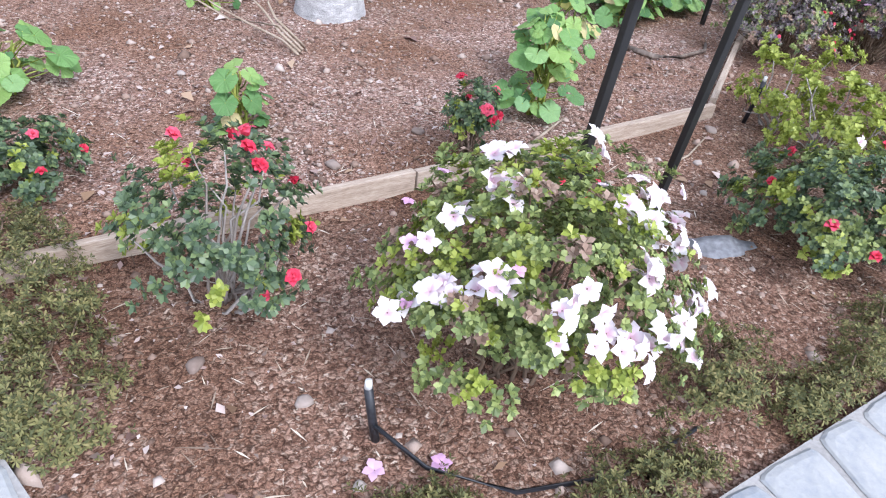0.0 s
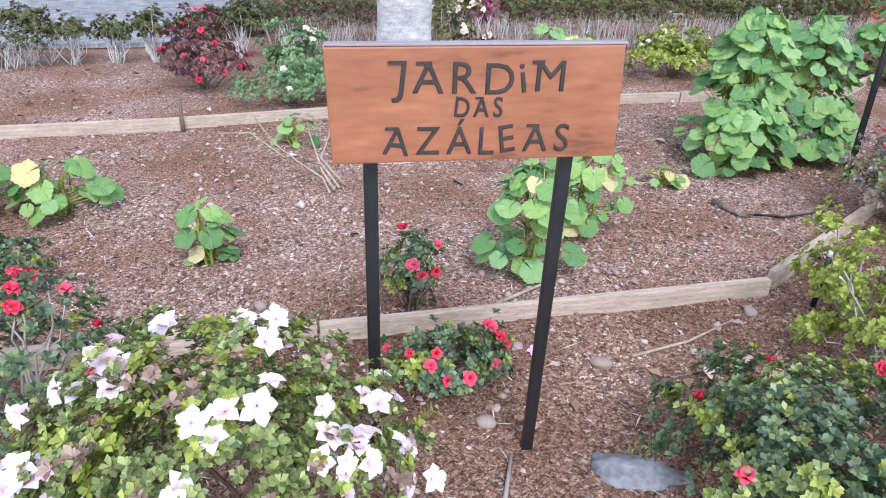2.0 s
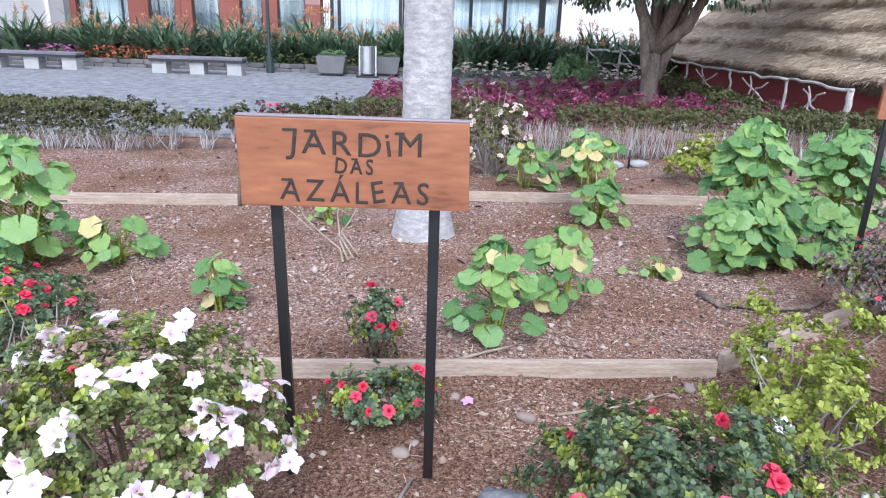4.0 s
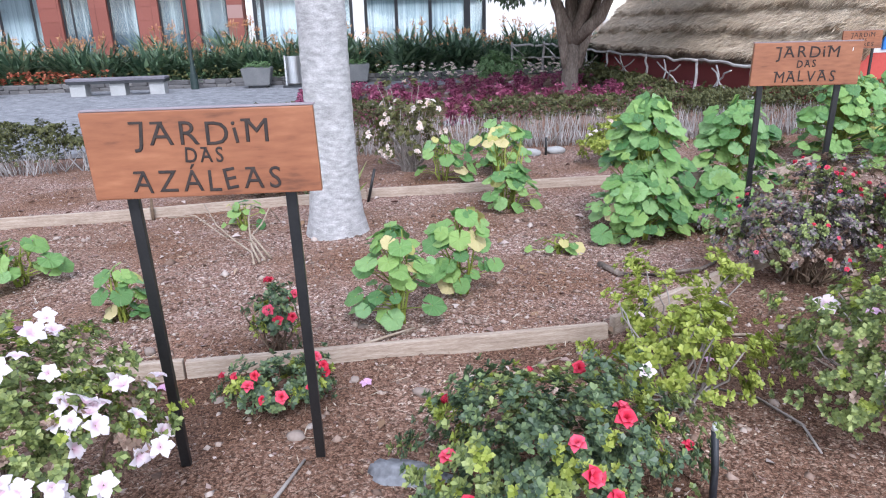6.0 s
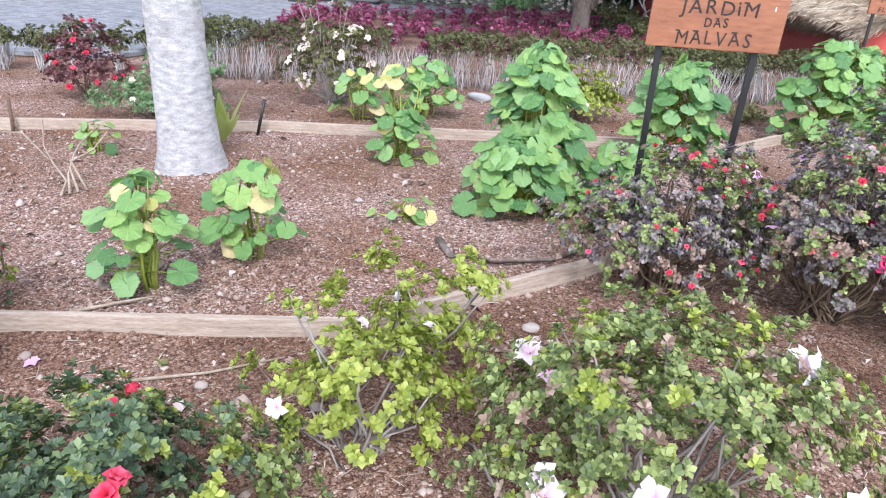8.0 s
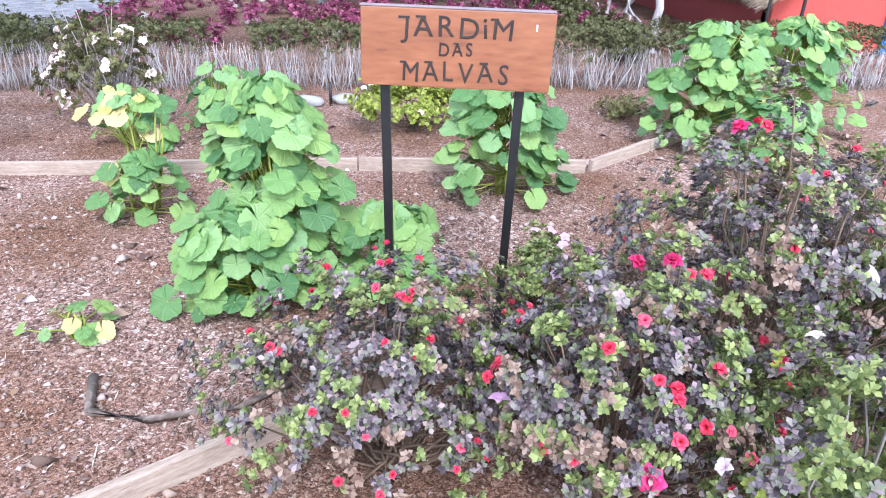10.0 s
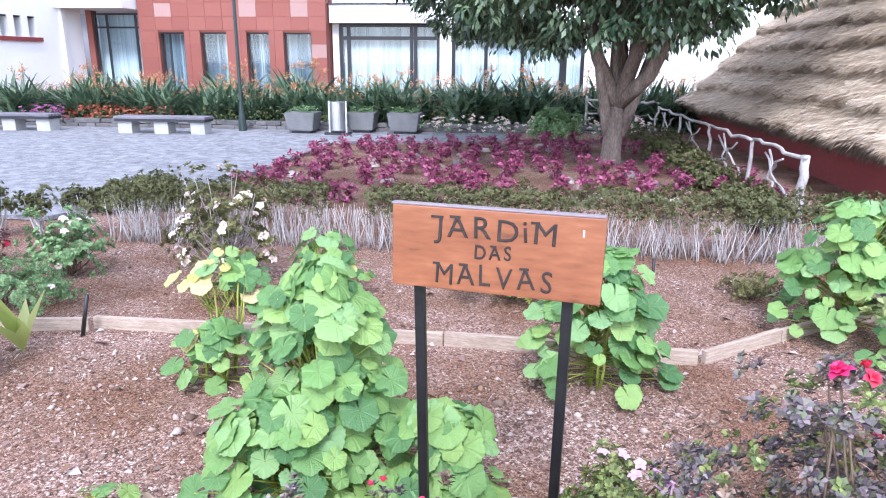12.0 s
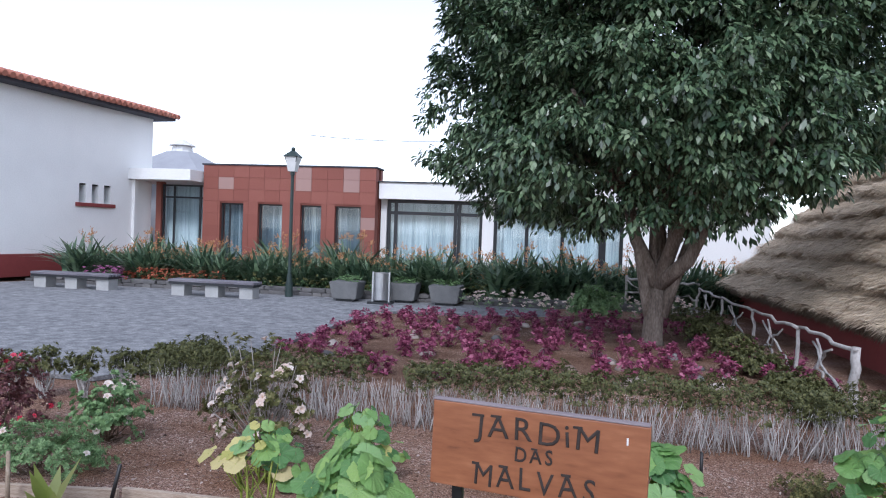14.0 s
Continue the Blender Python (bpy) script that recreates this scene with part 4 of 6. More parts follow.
def long_building():
    root = thing("white_building", "long white building with curtained window band", "building", (-0.12, 24.6, 0.15))
    for q in ((-0.55, 12.0, -0.35, 6.0, 2.75, 3.3), (2.95, 3.33, 0.0, 0.3, -0.1, 2.75), (-0.55, -0.35, 0.0, 0.3, -0.1, 2.75), (7.55, 12.0, 0.0, 0.3, -0.1, 2.75),
              (-0.35, 2.95, 0.0, 0.3, -0.1, 0.4), (3.33, 7.55, 0.0, 0.3, -0.1, 0.4), (-0.55, 12.0, 5.7, 6.0, -0.1, 2.75), (11.7, 12.0, 0.3, 5.7, -0.1, 2.75)):
        part("wall", boxed(*q), WHITEWALL, root)
    part("roof", boxed(-0.6, 12.05, -0.4, 6.05, 3.3, 3.34), EAVE, root, "thin dark roof edge")
    facade_window(root, -0.35, 2.95, 0.4, 2.75, 0.1, CURTAIN_SKY, (-0.05, 2.02, 2.15), 2.3, 0.11)
    facade_window(root, 3.33, 7.55, 0.4, 2.75, 0.1, CURTAIN_SKY, (4.43, 5.6, 6.84, 6.95), 2.3, 0.11)


long_building()


def link_building():
    root = thing("glazed_link", "white canopy over a glazed entrance link", "building", (-0.15, 24.3, 0.2))
    part("canopy", boxed(-9.9, -6.82, -1.1, 3.0, 3.08, 3.46, 0.01), WHITEWALL, root, "white concrete canopy slab")
    part("pier", boxed(-9.1, -8.98, -0.9, -0.75, -0.1, 3.08), WHITEWALL, root, "slim white downpipe pier")
    part("jamb", boxed(-8.75, -8.55, 0.0, 0.3, -0.1, 3.08), REDTILE, root)
    part("interior", boxed(-8.55, -6.82, 2.6, 2.8, -0.1, 3.08), DARKROOM, root)
    # the pale sheet behind this glass paints its bright sky reflections, no curtain
    facade_window(root, -8.55, -6.82, 0.1, 3.0, 0.1, CURTAIN_SKY, (-8.1, -7.1), 2.55, 0.06)


link_building()


def old_house():
    root = thing("white_house", "white rendered house with terracotta eaves and three slit windows", "house", (-9.5, 21.6, 0.22), math.degrees(math.atan2(5.4, 0.8)) - 90)
    y0, y1 = -9.0, 2.75
    slits = [(-0.42, -0.14), (0.08, 0.36), (0.58, 0.86)]
    ys = [y0] + [v for s in slits for v in s] + [y1]
    pieces = [(-6, 0, y0, y1, -0.1, 2.15), (-6, 0, y0, y1, 2.75, 5.28)] + [(-6, 0, ys[i], ys[i + 1], 2.15, 2.75) for i in range(0, len(ys), 2)]
    for q in pieces:
        part("wall", boxed(*q), WHITEWALL, root)
    for a, b in slits:
        w = part("window", boxed(-0.4, -0.3, a, b, 2.15, 2.75), CURTAIN_SKY, root)
        part("frame", boxed(-0.3, -0.05, a, a + 0.05, 2.2, 2.75), DARKFRAME, w)
        part("frame", boxed(-0.3, -0.05, a, b, 2.7, 2.75), DARKFRAME, w)
    part("sill", boxed(0.0, 0.09, -0.56, 1.0, 2.02, 2.14, 0.01), REDWALL, root, "dark red window sill")
    part("plinth", boxed(0.0, 0.05, y0, y1 + 0.05, -0.1, 0.55), REDWALL, root, "dark red painted plinth")
    part("eave", boxed(-6.3, 0.55, y0 - 0.4, y1 + 0.5, 5.28, 5.43), EAVE, root, "dark timber eave")
    bm = bmesh.new()
    vs = [bm.verts.new(p) for p in ((0.55, y0 - 0.4, 5.43), (0.55, y1 + 0.5, 5.43), (-3, y1 - 2.5, 6.38), (-3, y0 - 0.4, 6.38), (-6.3, y1 + 0.5, 5.43), (-6.3, y0 - 0.4, 5.43))]
    for f in ((0, 1, 2, 3), (1, 4, 2), (4, 5, 3, 2), (0, 3, 5), (0, 5, 4, 1)):
        bm.faces.new([vs[q] for q in f])
    bmesh.ops.recalc_face_normals(bm, faces=bm.faces)
    part("roof", bm, ROOFTILE, root, "terracotta tiled roof")
    bm = bmesh.new()
    bmesh.ops.create_cone(bm, cap_ends=True, segments=10, radius1=0.11, radius2=0.085, depth=0.75)
    tile = bpy.data.meshes.new("roof_tile")
    bm.to_mesh(tile)
    bm.free()
    tile.materials.append(ROOFTILE)
    y = y0
    while y < y1 + 0.5:
        ob = new("roof_tile", tile)
        ob.parent = root
        ob.matrix_basis = pose(0.35, y, 5.51, 0, 90 + 15, 0)
        y += 0.235


old_house()


def domed_roof():
    root = thing("far_roof", "grey hipped roof with small lantern, far behind", "building", (-11.9, 31.0, 0))
    bm = bmesh.new()
    bmesh.ops.create_cone(bm, cap_ends=True, segments=8, radius1=3.3, radius2=0.7, depth=1.3, matrix=Matrix.Translation((0, 0, 4.45)))
    box(bm, -2.3, 2.3, -2.3, 2.3, -0.1, 3.85)
    part("roof", bm, GREYROOF, root)
    bm = bmesh.new()
    bmesh.ops.create_cone(bm, cap_ends=True, segments=12, radius1=0.5, radius2=0.42, depth=0.3, matrix=Matrix.Translation((0, 0, 5.25)))
    bmesh.ops.create_cone(bm, cap_ends=True, segments=12, radius1=0.62, radius2=0.1, depth=0.3, matrix=Matrix.Translation((0, 0, 5.55)))
    part("lantern", bm, FROST, root)


domed_roof()
tagged(new("overhead_wire", tubes("overhead_wire", [([(-4.6 + 0.25 * k * 4, 28, 5.35 + 0.012 * (k - 4) ** 2) for k in range(15)], [0.014] * 15)], DARKFRAME, 4)), "thin dark wire against the white sky", "wire", kind="structure")


# ---- thatched house ----
def thatched_house():
    ex, rx_, ez, rz_ = 9.45, 13.2, 0.68, 4.4
    y0, y1 = 9.2, 20.2
    root = thing("thatched_house", "thatched A-frame house with oxblood walls", "house", (0, 0, 0))
    bm = bmesh.new()
    box(bm, 9.75, 9.95, y0 + 0.45, y1 - 0.4, -0.1, 1.05)
    part("side_wall", bm, REDWALL, root, "dark oxblood side wall")
    fy = y0 + 0.35
    bm = bmesh.new()
    pr = [(9.75, -0.1), (16.65, -0.1), (16.65, 0.88), (9.75, 0.88)]
    f = bm.faces.new([bm.verts.new((x, fy, z)) for x, z in pr])
    r = bmesh.ops.extrude_face_region(bm, geom=[f])
    bmesh.ops.translate(bm, verts=[v for v in r["geom"] if isinstance(v, bmesh.types.BMVert)], vec=(0, 0.2, 0))
    bmesh.ops.recalc_face_normals(bm, faces=bm.faces)
    # brighter copy of the wall red: the front's stronger light is in the colour
    part("gable_base", bm, material("lit_gable_red", [(0.42, 0.06, 0.045), (0.5, 0.085, 0.065)], 0.8, 1, 30, 0.15, 0.004), root, "red gable base, coloured brighter as the lit front")
    bm = bmesh.new()
    f = bm.faces.new([bm.verts.new((x, fy + 0.005, z)) for x, z in ((9.75, 0.885), (16.65, 0.885), (13.2, 4.2))])
    r = bmesh.ops.extrude_face_region(bm, geom=[f])
    bmesh.ops.translate(bm, verts=[v for v in r["geom"] if isinstance(v, bmesh.types.BMVert)], vec=(0, 0.2, 0))
    bmesh.ops.recalc_face_normals(bm, faces=bm.faces)
    part("gable", bm, WHITEWALL, root, "white gable wall")
    d = part("door", boxed(11.35, 12.2, fy - 0.03, fy - 0.005, 0.05, 1.9), REDPAINT, root, "bright red door")
    for a, b in ((11.22, 11.345), (12.205, 12.33)):
        part("door_frame", boxed(a, b, fy - 0.05, fy - 0.004, -0.05, 2.0), BLUE, d, "blue painted frame")
    w = part("window", boxed(10.45, 10.9, fy - 0.02, fy - 0.004, 1.02, 1.5), LAMPGREEN, root, "dark green shutter")
    for a, b, c, e in ((10.36, 10.445, 0.93, 1.59), (10.905, 10.99, 0.93, 1.59), (10.445, 10.905, 0.93, 1.015), (10.445, 10.905, 1.505, 1.59)):
        part("window_frame", boxed(a, b, fy - 0.035, fy - 0.003, c, e), BLUE, w, "blue painted frame")
    rnd = np.random.default_rng(12)
    # the thatch body: stepped courses along the slope
    slope = Vector((rx_ - ex, 0, rz_ - ez))
    L = slope.length
    du = slope.normalized()
    nr = Vector((-du.z, 0, du.x))
    if nr.z < 0:
        nr = -nr
    courses = 9

    def jitter(course, y):
        """How far the ragged lower edge of a course strays along the slope."""
        return 0.05 * np.sin(y * 2.3 + course * 1.9) + 0.04 * np.sin(y * 5.9 + course * 4.1) + 0.025 * np.sin(y * 13.7 + course * 2.3) + 0.018 * np.sin(y * 31 + course)

    def thick(s):
        k = s / L * courses
        return 0.07 + 0.17 * (1 - (k % 1.0)) ** 0.9

    for side in (1, -1):
        verts, faces = [], []
        ns, ny = 150, 130
        for j in range(ny + 1):
            y = y0 + (y1 - y0) * j / ny
            for i in range(ns + 1):
                s = L * i / ns * 1.0
                wob = 0.09 * noise.noise(Vector((s * 1.2, y * 0.9, side))) + 0.035 * noise.noise(Vector((s * 5, y * 5, side)))
                k = min(L, s + jitter(round(s / L * courses), y))
                end = 0.25 * max(0, 1 - (y1 - y) / 0.7) + 0.2 * max(0, 1 - (y - y0) / 0.5)
                p = Vector((ex, y, ez)) + du * s + nr * (thick(max(0, k)) + wob - end)
                verts.append((p.x if side == 1 else 2 * rx_ - p.x, y, p.z))
        w = ns + 1
        for j in range(ny):
            for i in range(ns):
                q = (j * w + i, j * w + i + 1, (j + 1) * w + i + 1, (j + 1) * w + i)
                faces.append(q if side == -1 else q[::-1])
        base = len(verts)
        for j in range(ny + 1):
            y = y0 + (y1 - y0) * j / ny
            p = Vector((ex, y, ez)) - nr * 0.05
            q = Vector((rx_, y, rz_)) - nr * 0.05
            for v in (p, q):
                verts.append((v.x if side == 1 else 2 * rx_ - v.x, y, v.z))
        for j in range(ny):
            faces.append((base + 2 * j, base + 2 * j + 1, base + 2 * j + 3, base + 2 * j + 2))
            faces.append((j * w, (j + 1) * w, base + 2 * j + 2, base + 2 * j))
        for j in (0, ny):
            faces.append(tuple(range(j * w, j * w + ns + 1)) + (base + 2 * j + 1, base + 2 * j))
        part("thatch", add_mesh("thatch", verts, faces, THATCHBASE, True), None, root, "packed straw roof slope")
    # loose straws, laid down the slope on each course
    n = 150000
    c = rnd.integers(0, courses, n)
    f = rnd.random(n)
    y = y0 - 0.05 + (y1 - y0 + 0.1) * rnd.random(n) ** 1.35
    s = np.maximum(0.0, (c + f) * L / courses - jitter(c, y))
    th = 0.07 + 0.17 * (1 - f) ** 0.9
    D, N = np.array(du), np.array(nr)
    end = 0.25 * np.maximum(0, 1 - (y1 - y) / 0.7) + 0.2 * np.maximum(0, 1 - (y - y0) / 0.5)
    base = np.array((ex, 0, ez)) + s[:, None] * D + (th - end + rnd.uniform(-0.05, 0.07, n))[:, None] * N
    base[:, 1] = y
    al = -D + rnd.normal(0, 0.24, (n, 3)) + np.array((0, 0.12, 0)) + N * rnd.uniform(-0.05, 0.4, (n, 1))
    part("straw", quad_mesh("straw", leaf_quads(base, al, np.repeat(N[None], n, 0), rnd.uniform(0.08, 0.22, n), rnd.uniform(0.008, 0.02, n), 0.1), THATCH), None, root, "loose pale straws")
    # fringe of cut straw along the eave, its shadow put into the colour
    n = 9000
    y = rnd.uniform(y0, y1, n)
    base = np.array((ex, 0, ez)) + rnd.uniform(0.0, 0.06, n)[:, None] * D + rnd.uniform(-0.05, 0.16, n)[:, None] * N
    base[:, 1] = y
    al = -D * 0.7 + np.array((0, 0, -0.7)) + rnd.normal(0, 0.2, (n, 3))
    part("eave_fringe", quad_mesh("eave_fringe", leaf_quads(base, al, np.repeat(N[None], n, 0), rnd.uniform(0.05, 0.14, n), rnd.uniform(0.006, 0.014, n), 0.1), THATCHCUT), None, root, "hanging fringe of cut straw, darkened with eave shade")


thatched_house()


# ---- branch fence ----
def branch_fence():
    rnd = np.random.default_rng(6)
    root = thing("branch_fence", "rustic fence of bleached crooked branches", "fence", (0, 0, 0))
    P = [(8.34, 9.5), (8.35, 11.2), (8.38, 13.3), (8.44, 15.6), (8.5, 18.0)]
    z = lambda p: ground_z(*p)

    def stick(name, a, b, r0, r1, wob=0.04):
        part(name, tubes(name, [crooked(a, b, 7, wob, r0, r1, rnd)], BLEACHED, 7), None, root)

    for i, p in enumerate(P):
        stick("post", (*p, -0.1), (p[0], p[1], 0.78), 0.055 if i == 0 else 0.03, 0.045 if i == 0 else 0.022, 0.02)
    for a, b in zip(P, P[1:]):
        stick("rail", (a[0] - 0.02, a[1] - 0.05, 0.76), (b[0], b[1], 0.77), 0.024, 0.02, 0.03)
        stick("brace", (a[0], a[1] + 0.15, 0.12), (b[0], b[1] - 0.5, 0.66), 0.02, 0.013, 0.04)
        stick("brace", (b[0], b[1] - 0.1, 0.05), (a[0], a[1] + 0.6, 0.66), 0.021, 0.013, 0.04)
        stick("brace", (a[0] + 0.04, (a[1] + b[1]) / 2, 0.02), (a[0], (a[1] + b[1]) / 2 + 0.2, 0.72), 0.02, 0.014, 0.03)
    Q = [(8.5, 18.0), (7.8, 18.6), (7.0, 18.9)]
    for a, b in zip(Q, Q[1:]):
        stick("rail", (*a, 0.85), (*b, 0.88), 0.03, 0.03)
        stick("rail", (*a, 0.5), (*b, 0.55), 0.025, 0.025)
        stick("brace", (*a, 0.05), (*b, 0.85), 0.03, 0.02)
        stick("post", (*b, -0.1), (*b, 0.95), 0.04, 0.03, 0.02)


branch_fence()


# ---- plaza furniture ----
def bench(x, y, n_legs, group):
    root = thing("plaza_bench", "dark slatted bench on pale concrete blocks", "bench", (x, y, 0.06), 0, group)
    w = 2.2
    for k in range(4):
        part("slat", boxed(-w / 2, w / 2, -0.24 + k * 0.122, -0.13 + k * 0.122, 0.34, 0.40, 0.008), BENCHTOP, root)
    part("seat_frame", boxed(-w / 2 + 0.01, w / 2 - 0.01, -0.23, 0.23, 0.28, 0.335), DARKFRAME, root)
    for k in range(n_legs):
        lx = -w / 2 + 0.22 + k * (w - 0.44) / (n_legs - 1)
        part("leg", boxed(lx - 0.17, lx + 0.17, -0.17, 0.2, -0.02, 0.28, 0.012), CONCRETE, root, "pale concrete block leg")


bench(-2.82, 17.3, 3, "plaza benches")
bench(-6.75, 17.5, 3, "plaza benches")


def street_lamp():
    root = thing("street_lamp", "dark green lamp post with a four-sided lantern", "lamp post", (-1.3, 18.2, 0.06))
    root.scale = (0.92, 0.92, 0.945)
    bm = bmesh.new()
    for z, r, h in ((0.2, 0.11, 0.4), (0.5, 0.075, 0.2), (1.9, 0.05, 2.7), (3.28, 0.07, 0.08)):
        bmesh.ops.create_cone(bm, cap_ends=True, segments=14, radius1=r, radius2=r * 0.88, depth=h, matrix=Matrix.Translation((0, 0, z)))
    part("pole", bm, LAMPGREEN, root)
    bm = bmesh.new()
    bmesh.ops.create_cone(bm, cap_ends=True, segments=4, radius1=0.14, radius2=0.24, depth=0.38, matrix=Matrix.Translation((0, 0, 3.52)) @ Matrix.Rotation(radians(45), 4, "Z"))
    lan = part("lantern", bm, FROST, root, "frosted lantern panes")
    for k in range(4):
        a = radians(45 + 90 * k)
        part("lantern_bar", tubes("lantern_bar", [([(0.1 * math.cos(a), 0.1 * math.sin(a), 3.32), (0.175 * 1.4 * math.cos(a), 0.175 * 1.4 * math.sin(a), 3.72)], [0.012, 0.012])], LAMPGREEN, 4), None, lan)
    bm = bmesh.new()
    bmesh.ops.create_cone(bm, cap_ends=True, segments=4, radius1=0.3, radius2=0.06, depth=0.16, matrix=Matrix.Translation((0, 0, 3.80)) @ Matrix.Rotation(radians(45), 4, "Z"))
    bmesh.ops.create_uvsphere(bm, u_segments=8, v_segments=6, radius=0.06, matrix=Matrix.Translation((0, 0, 3.92)))
    part("cap", bm, LAMPGREEN, root)


street_lamp()



def planter(x, y, w, seed):
    root = thing("stone_planter", "square grey concrete planter with low plants", "planter", (x, y, 0.06), 0, "concrete planters")
    bm = bmesh.new()
    bmesh.ops.create_cone(bm, cap_ends=True, segments=4, radius1=w * 0.56, radius2=w * 0.7, depth=0.42, matrix=Matrix.Translation((0, 0, 0.27)) @ Matrix.Rotation(radians(45), 4, "Z"))
    bmesh.ops.bevel(bm, geom=bm.edges[:], offset=0.015, segments=2, affect="EDGES")
    part("body", bm, DARKCONC, root)
    part("foot", boxed(-w * 0.3, w * 0.3, -w * 0.3, w * 0.3, -0.01, 0.07), DARKFRAME, root)
    rnd = np.random.default_rng(seed)
    pts = np.stack([rnd.uniform(-w * 0.42, w * 0.42, 60), rnd.uniform(-w * 0.42, w * 0.42, 60), rnd.uniform(0.46, 0.6, 60)], 1)
    part("planting", quad_mesh("planting", rosettes(pts, np.tile(np.array((0, 0, 1.0)), (60, 1)), 6, 0.06, 0.025, rnd), HERB), None, root)


planter(0.28, 18.05, 0.74, 1)
planter(1.65, 18.4, 0.7, 2)
planter(2.7, 18.3, 0.78, 3)


def bin_():
    root = thing("litter_bin", "cylindrical brushed steel litter bin", "litter bin", (1.2, 17.75, 0.06))
    bm = bmesh.new()
    bmesh.ops.create_cone(bm, cap_ends=True, segments=24, radius1=0.17, radius2=0.17, depth=0.6, matrix=Matrix.Translation((0, 0, 0.4)))
    part("drum", bm, STEEL, root)
    bm = bmesh.new()
    bmesh.ops.create_cone(bm, cap_ends=True, segments=24, radius1=0.178, radius2=0.178, depth=0.04, matrix=Matrix.Translation((0, 0, 0.72)))
    part("rim", bm, STEEL, root)
    for sx in (-0.2, 0.2):
        part("post", boxed(sx - 0.02, sx + 0.02, -0.02, 0.02, 0, 0.76), STEEL, root)
    part("base", boxed(-0.28, 0.28, -0.2, 0.2, -0.01, 0.05), DARKFRAME, root)


bin_()


def rock(name, x, y, z, r, mat, seed, label, category, flat=0.6, group="", parent=None, rough=False):
    bm = bmesh.new()
    bmesh.ops.create_icosphere(bm, subdivisions=3 if rough else 2, radius=1)
    off = Vector((seed * 3.1, seed * 1.7, 0))
    for v in bm.verts:
        k = 1 + 0.4 * noise.noise(v.co * 1.1 + off) + 0.16 * noise.noise(v.co * 3.2 + off)
        if rough:
            k += 0.35 * noise.noise(v.co * 1.9 + off * 2) + 0.12 * noise.noise(v.co * 6 + off)
        v.co = Vector((v.co.x * r[0] * k, v.co.y * r[1] * k, v.co.z * r[2] * k))
    for f in bm.faces:
        f.smooth = True
    ob = part(name, bm, mat, parent)
    ob.matrix_basis = pose(x, y, z, 0, 0, seed * 47)
    return tagged(ob, label, category, group) if label else ob


# low stone border behind the plaza
def block_stone(w, h, seed):
    rnd = np.random.default_rng(seed)
    bm = boxed(-w / 2, w / 2, -0.13, 0.13, 0, h, 0.02)
    for v in bm.verts:
        v.co += Vector(rnd.normal(0, 0.007, 3))
    me = bpy.data.meshes.new("stone")
    bm.to_mesh(me)
    bm.free()
    me.materials.append(DARKROCK)
    return me


wall = thing("stone_border", "low border of rough dark stones before the flower bed", "stone border", (0, 18.78, 0.03))
blocks = [(w, block_stone(w, 0.11, k)) for k, w in enumerate((0.22, 0.3, 0.36, 0.44, 0.27, 0.5))]
for course in range(2):
    x, k = -9.2 + 0.12 * course, 3 * course
    while x < 8.4:
        w, me = blocks[(k * 5 + course * 2 + k * k) % 6]
        ob = new("stone", me)
        ob.parent = wall
        ob.location = (x + w / 2, 0.025 * math.sin(k * 2.3) + 0.03 * course, 0.115 * course)
        x += w + 0.012
        k += 1


# ---- azaleas and other shrubs ----
W, R, K, LI, RO = FL_WHITE, FL_RED, FL_PINK, FL_LILAC, FL_ROSE
FRONT = (0, -0.6, 0.8)
AZ = "azaleas in the bed"
bush("azalea_bush", "green azalea covered in white-pink open flowers", "shrub", 1.48, 1.83, 0.42, 0.38, 0.70, 1700, AZ_GREEN, 101, ((W, 62, 0.82, (0.1, -0.5, 0.8)), (W, 36, 0.88, (0.5, -1.0, 0.1)), (LI, 6, 0.8, FRONT)), twigs=26, base=0.45, group=AZ, also=((AZ_LIME, 0.3, "yellow-green young leaf tips"), (WITHERED, 0.1, "brown withered blooms")), ln=0.0205, wd=0.0105)
bush("azalea_bush", "sparse dark azalea with small red flowers", "shrub", 0.84, 2.47, 0.27, 0.26, 0.58, 300, AZ_DEEP, 102, ((R, 13, 1.05, FRONT),), lump=0.4, twigs=24, twigmat=TWIG, group=AZ, also=((AZ_LIME, 0.28, "yellow-green young leaf tips"),))
bush("azalea_bush", "low dark azalea with few red flowers", "shrub", 0.27, 3.4, 0.38, 0.26, 0.25, 480, AZ_DEEP, 103, ((R, 7, 1.0, FRONT),), group=AZ, also=((AZ_LIME, 0.28, "yellow-green young leaf tips"),))
bush("azalea_bush", "small azalea with coral red blooms under the sign", "shrub", 2.15, 2.5, 0.2, 0.16, 0.23, 190, AZ_DEEP, 104, ((R, 11, 1.05, FRONT),), ln=0.026, wd=0.012, group=AZ, also=((AZ_LIME, 0.28, "yellow-green young leaf tips"),))
bush("azalea_bush", "slender upright azalea with red flowers by the plank", "shrub", 2.11, 3.0, 0.1, 0.1, 0.42, 130, AZ_DEEP, 105, ((R, 8, 1.1, FRONT),), ln=0.026, wd=0.012, group=AZ, also=((AZ_LIME, 0.28, "yellow-green young leaf tips"),))
bush("azalea_bush", "rounded green azalea with coral flowers", "shrub", 3.06, 1.8, 0.42, 0.34, 0.46, 1100, AZ_DEEP, 106, ((R, 12, 1.2, FRONT),), group=AZ, lump=0.36, ln=0.023, wd=0.0115, also=((AZ_GREEN, 0.35, "mid-green young leaves"), (AZ_LIME, 0.14, "yellow-green young leaf tips")))
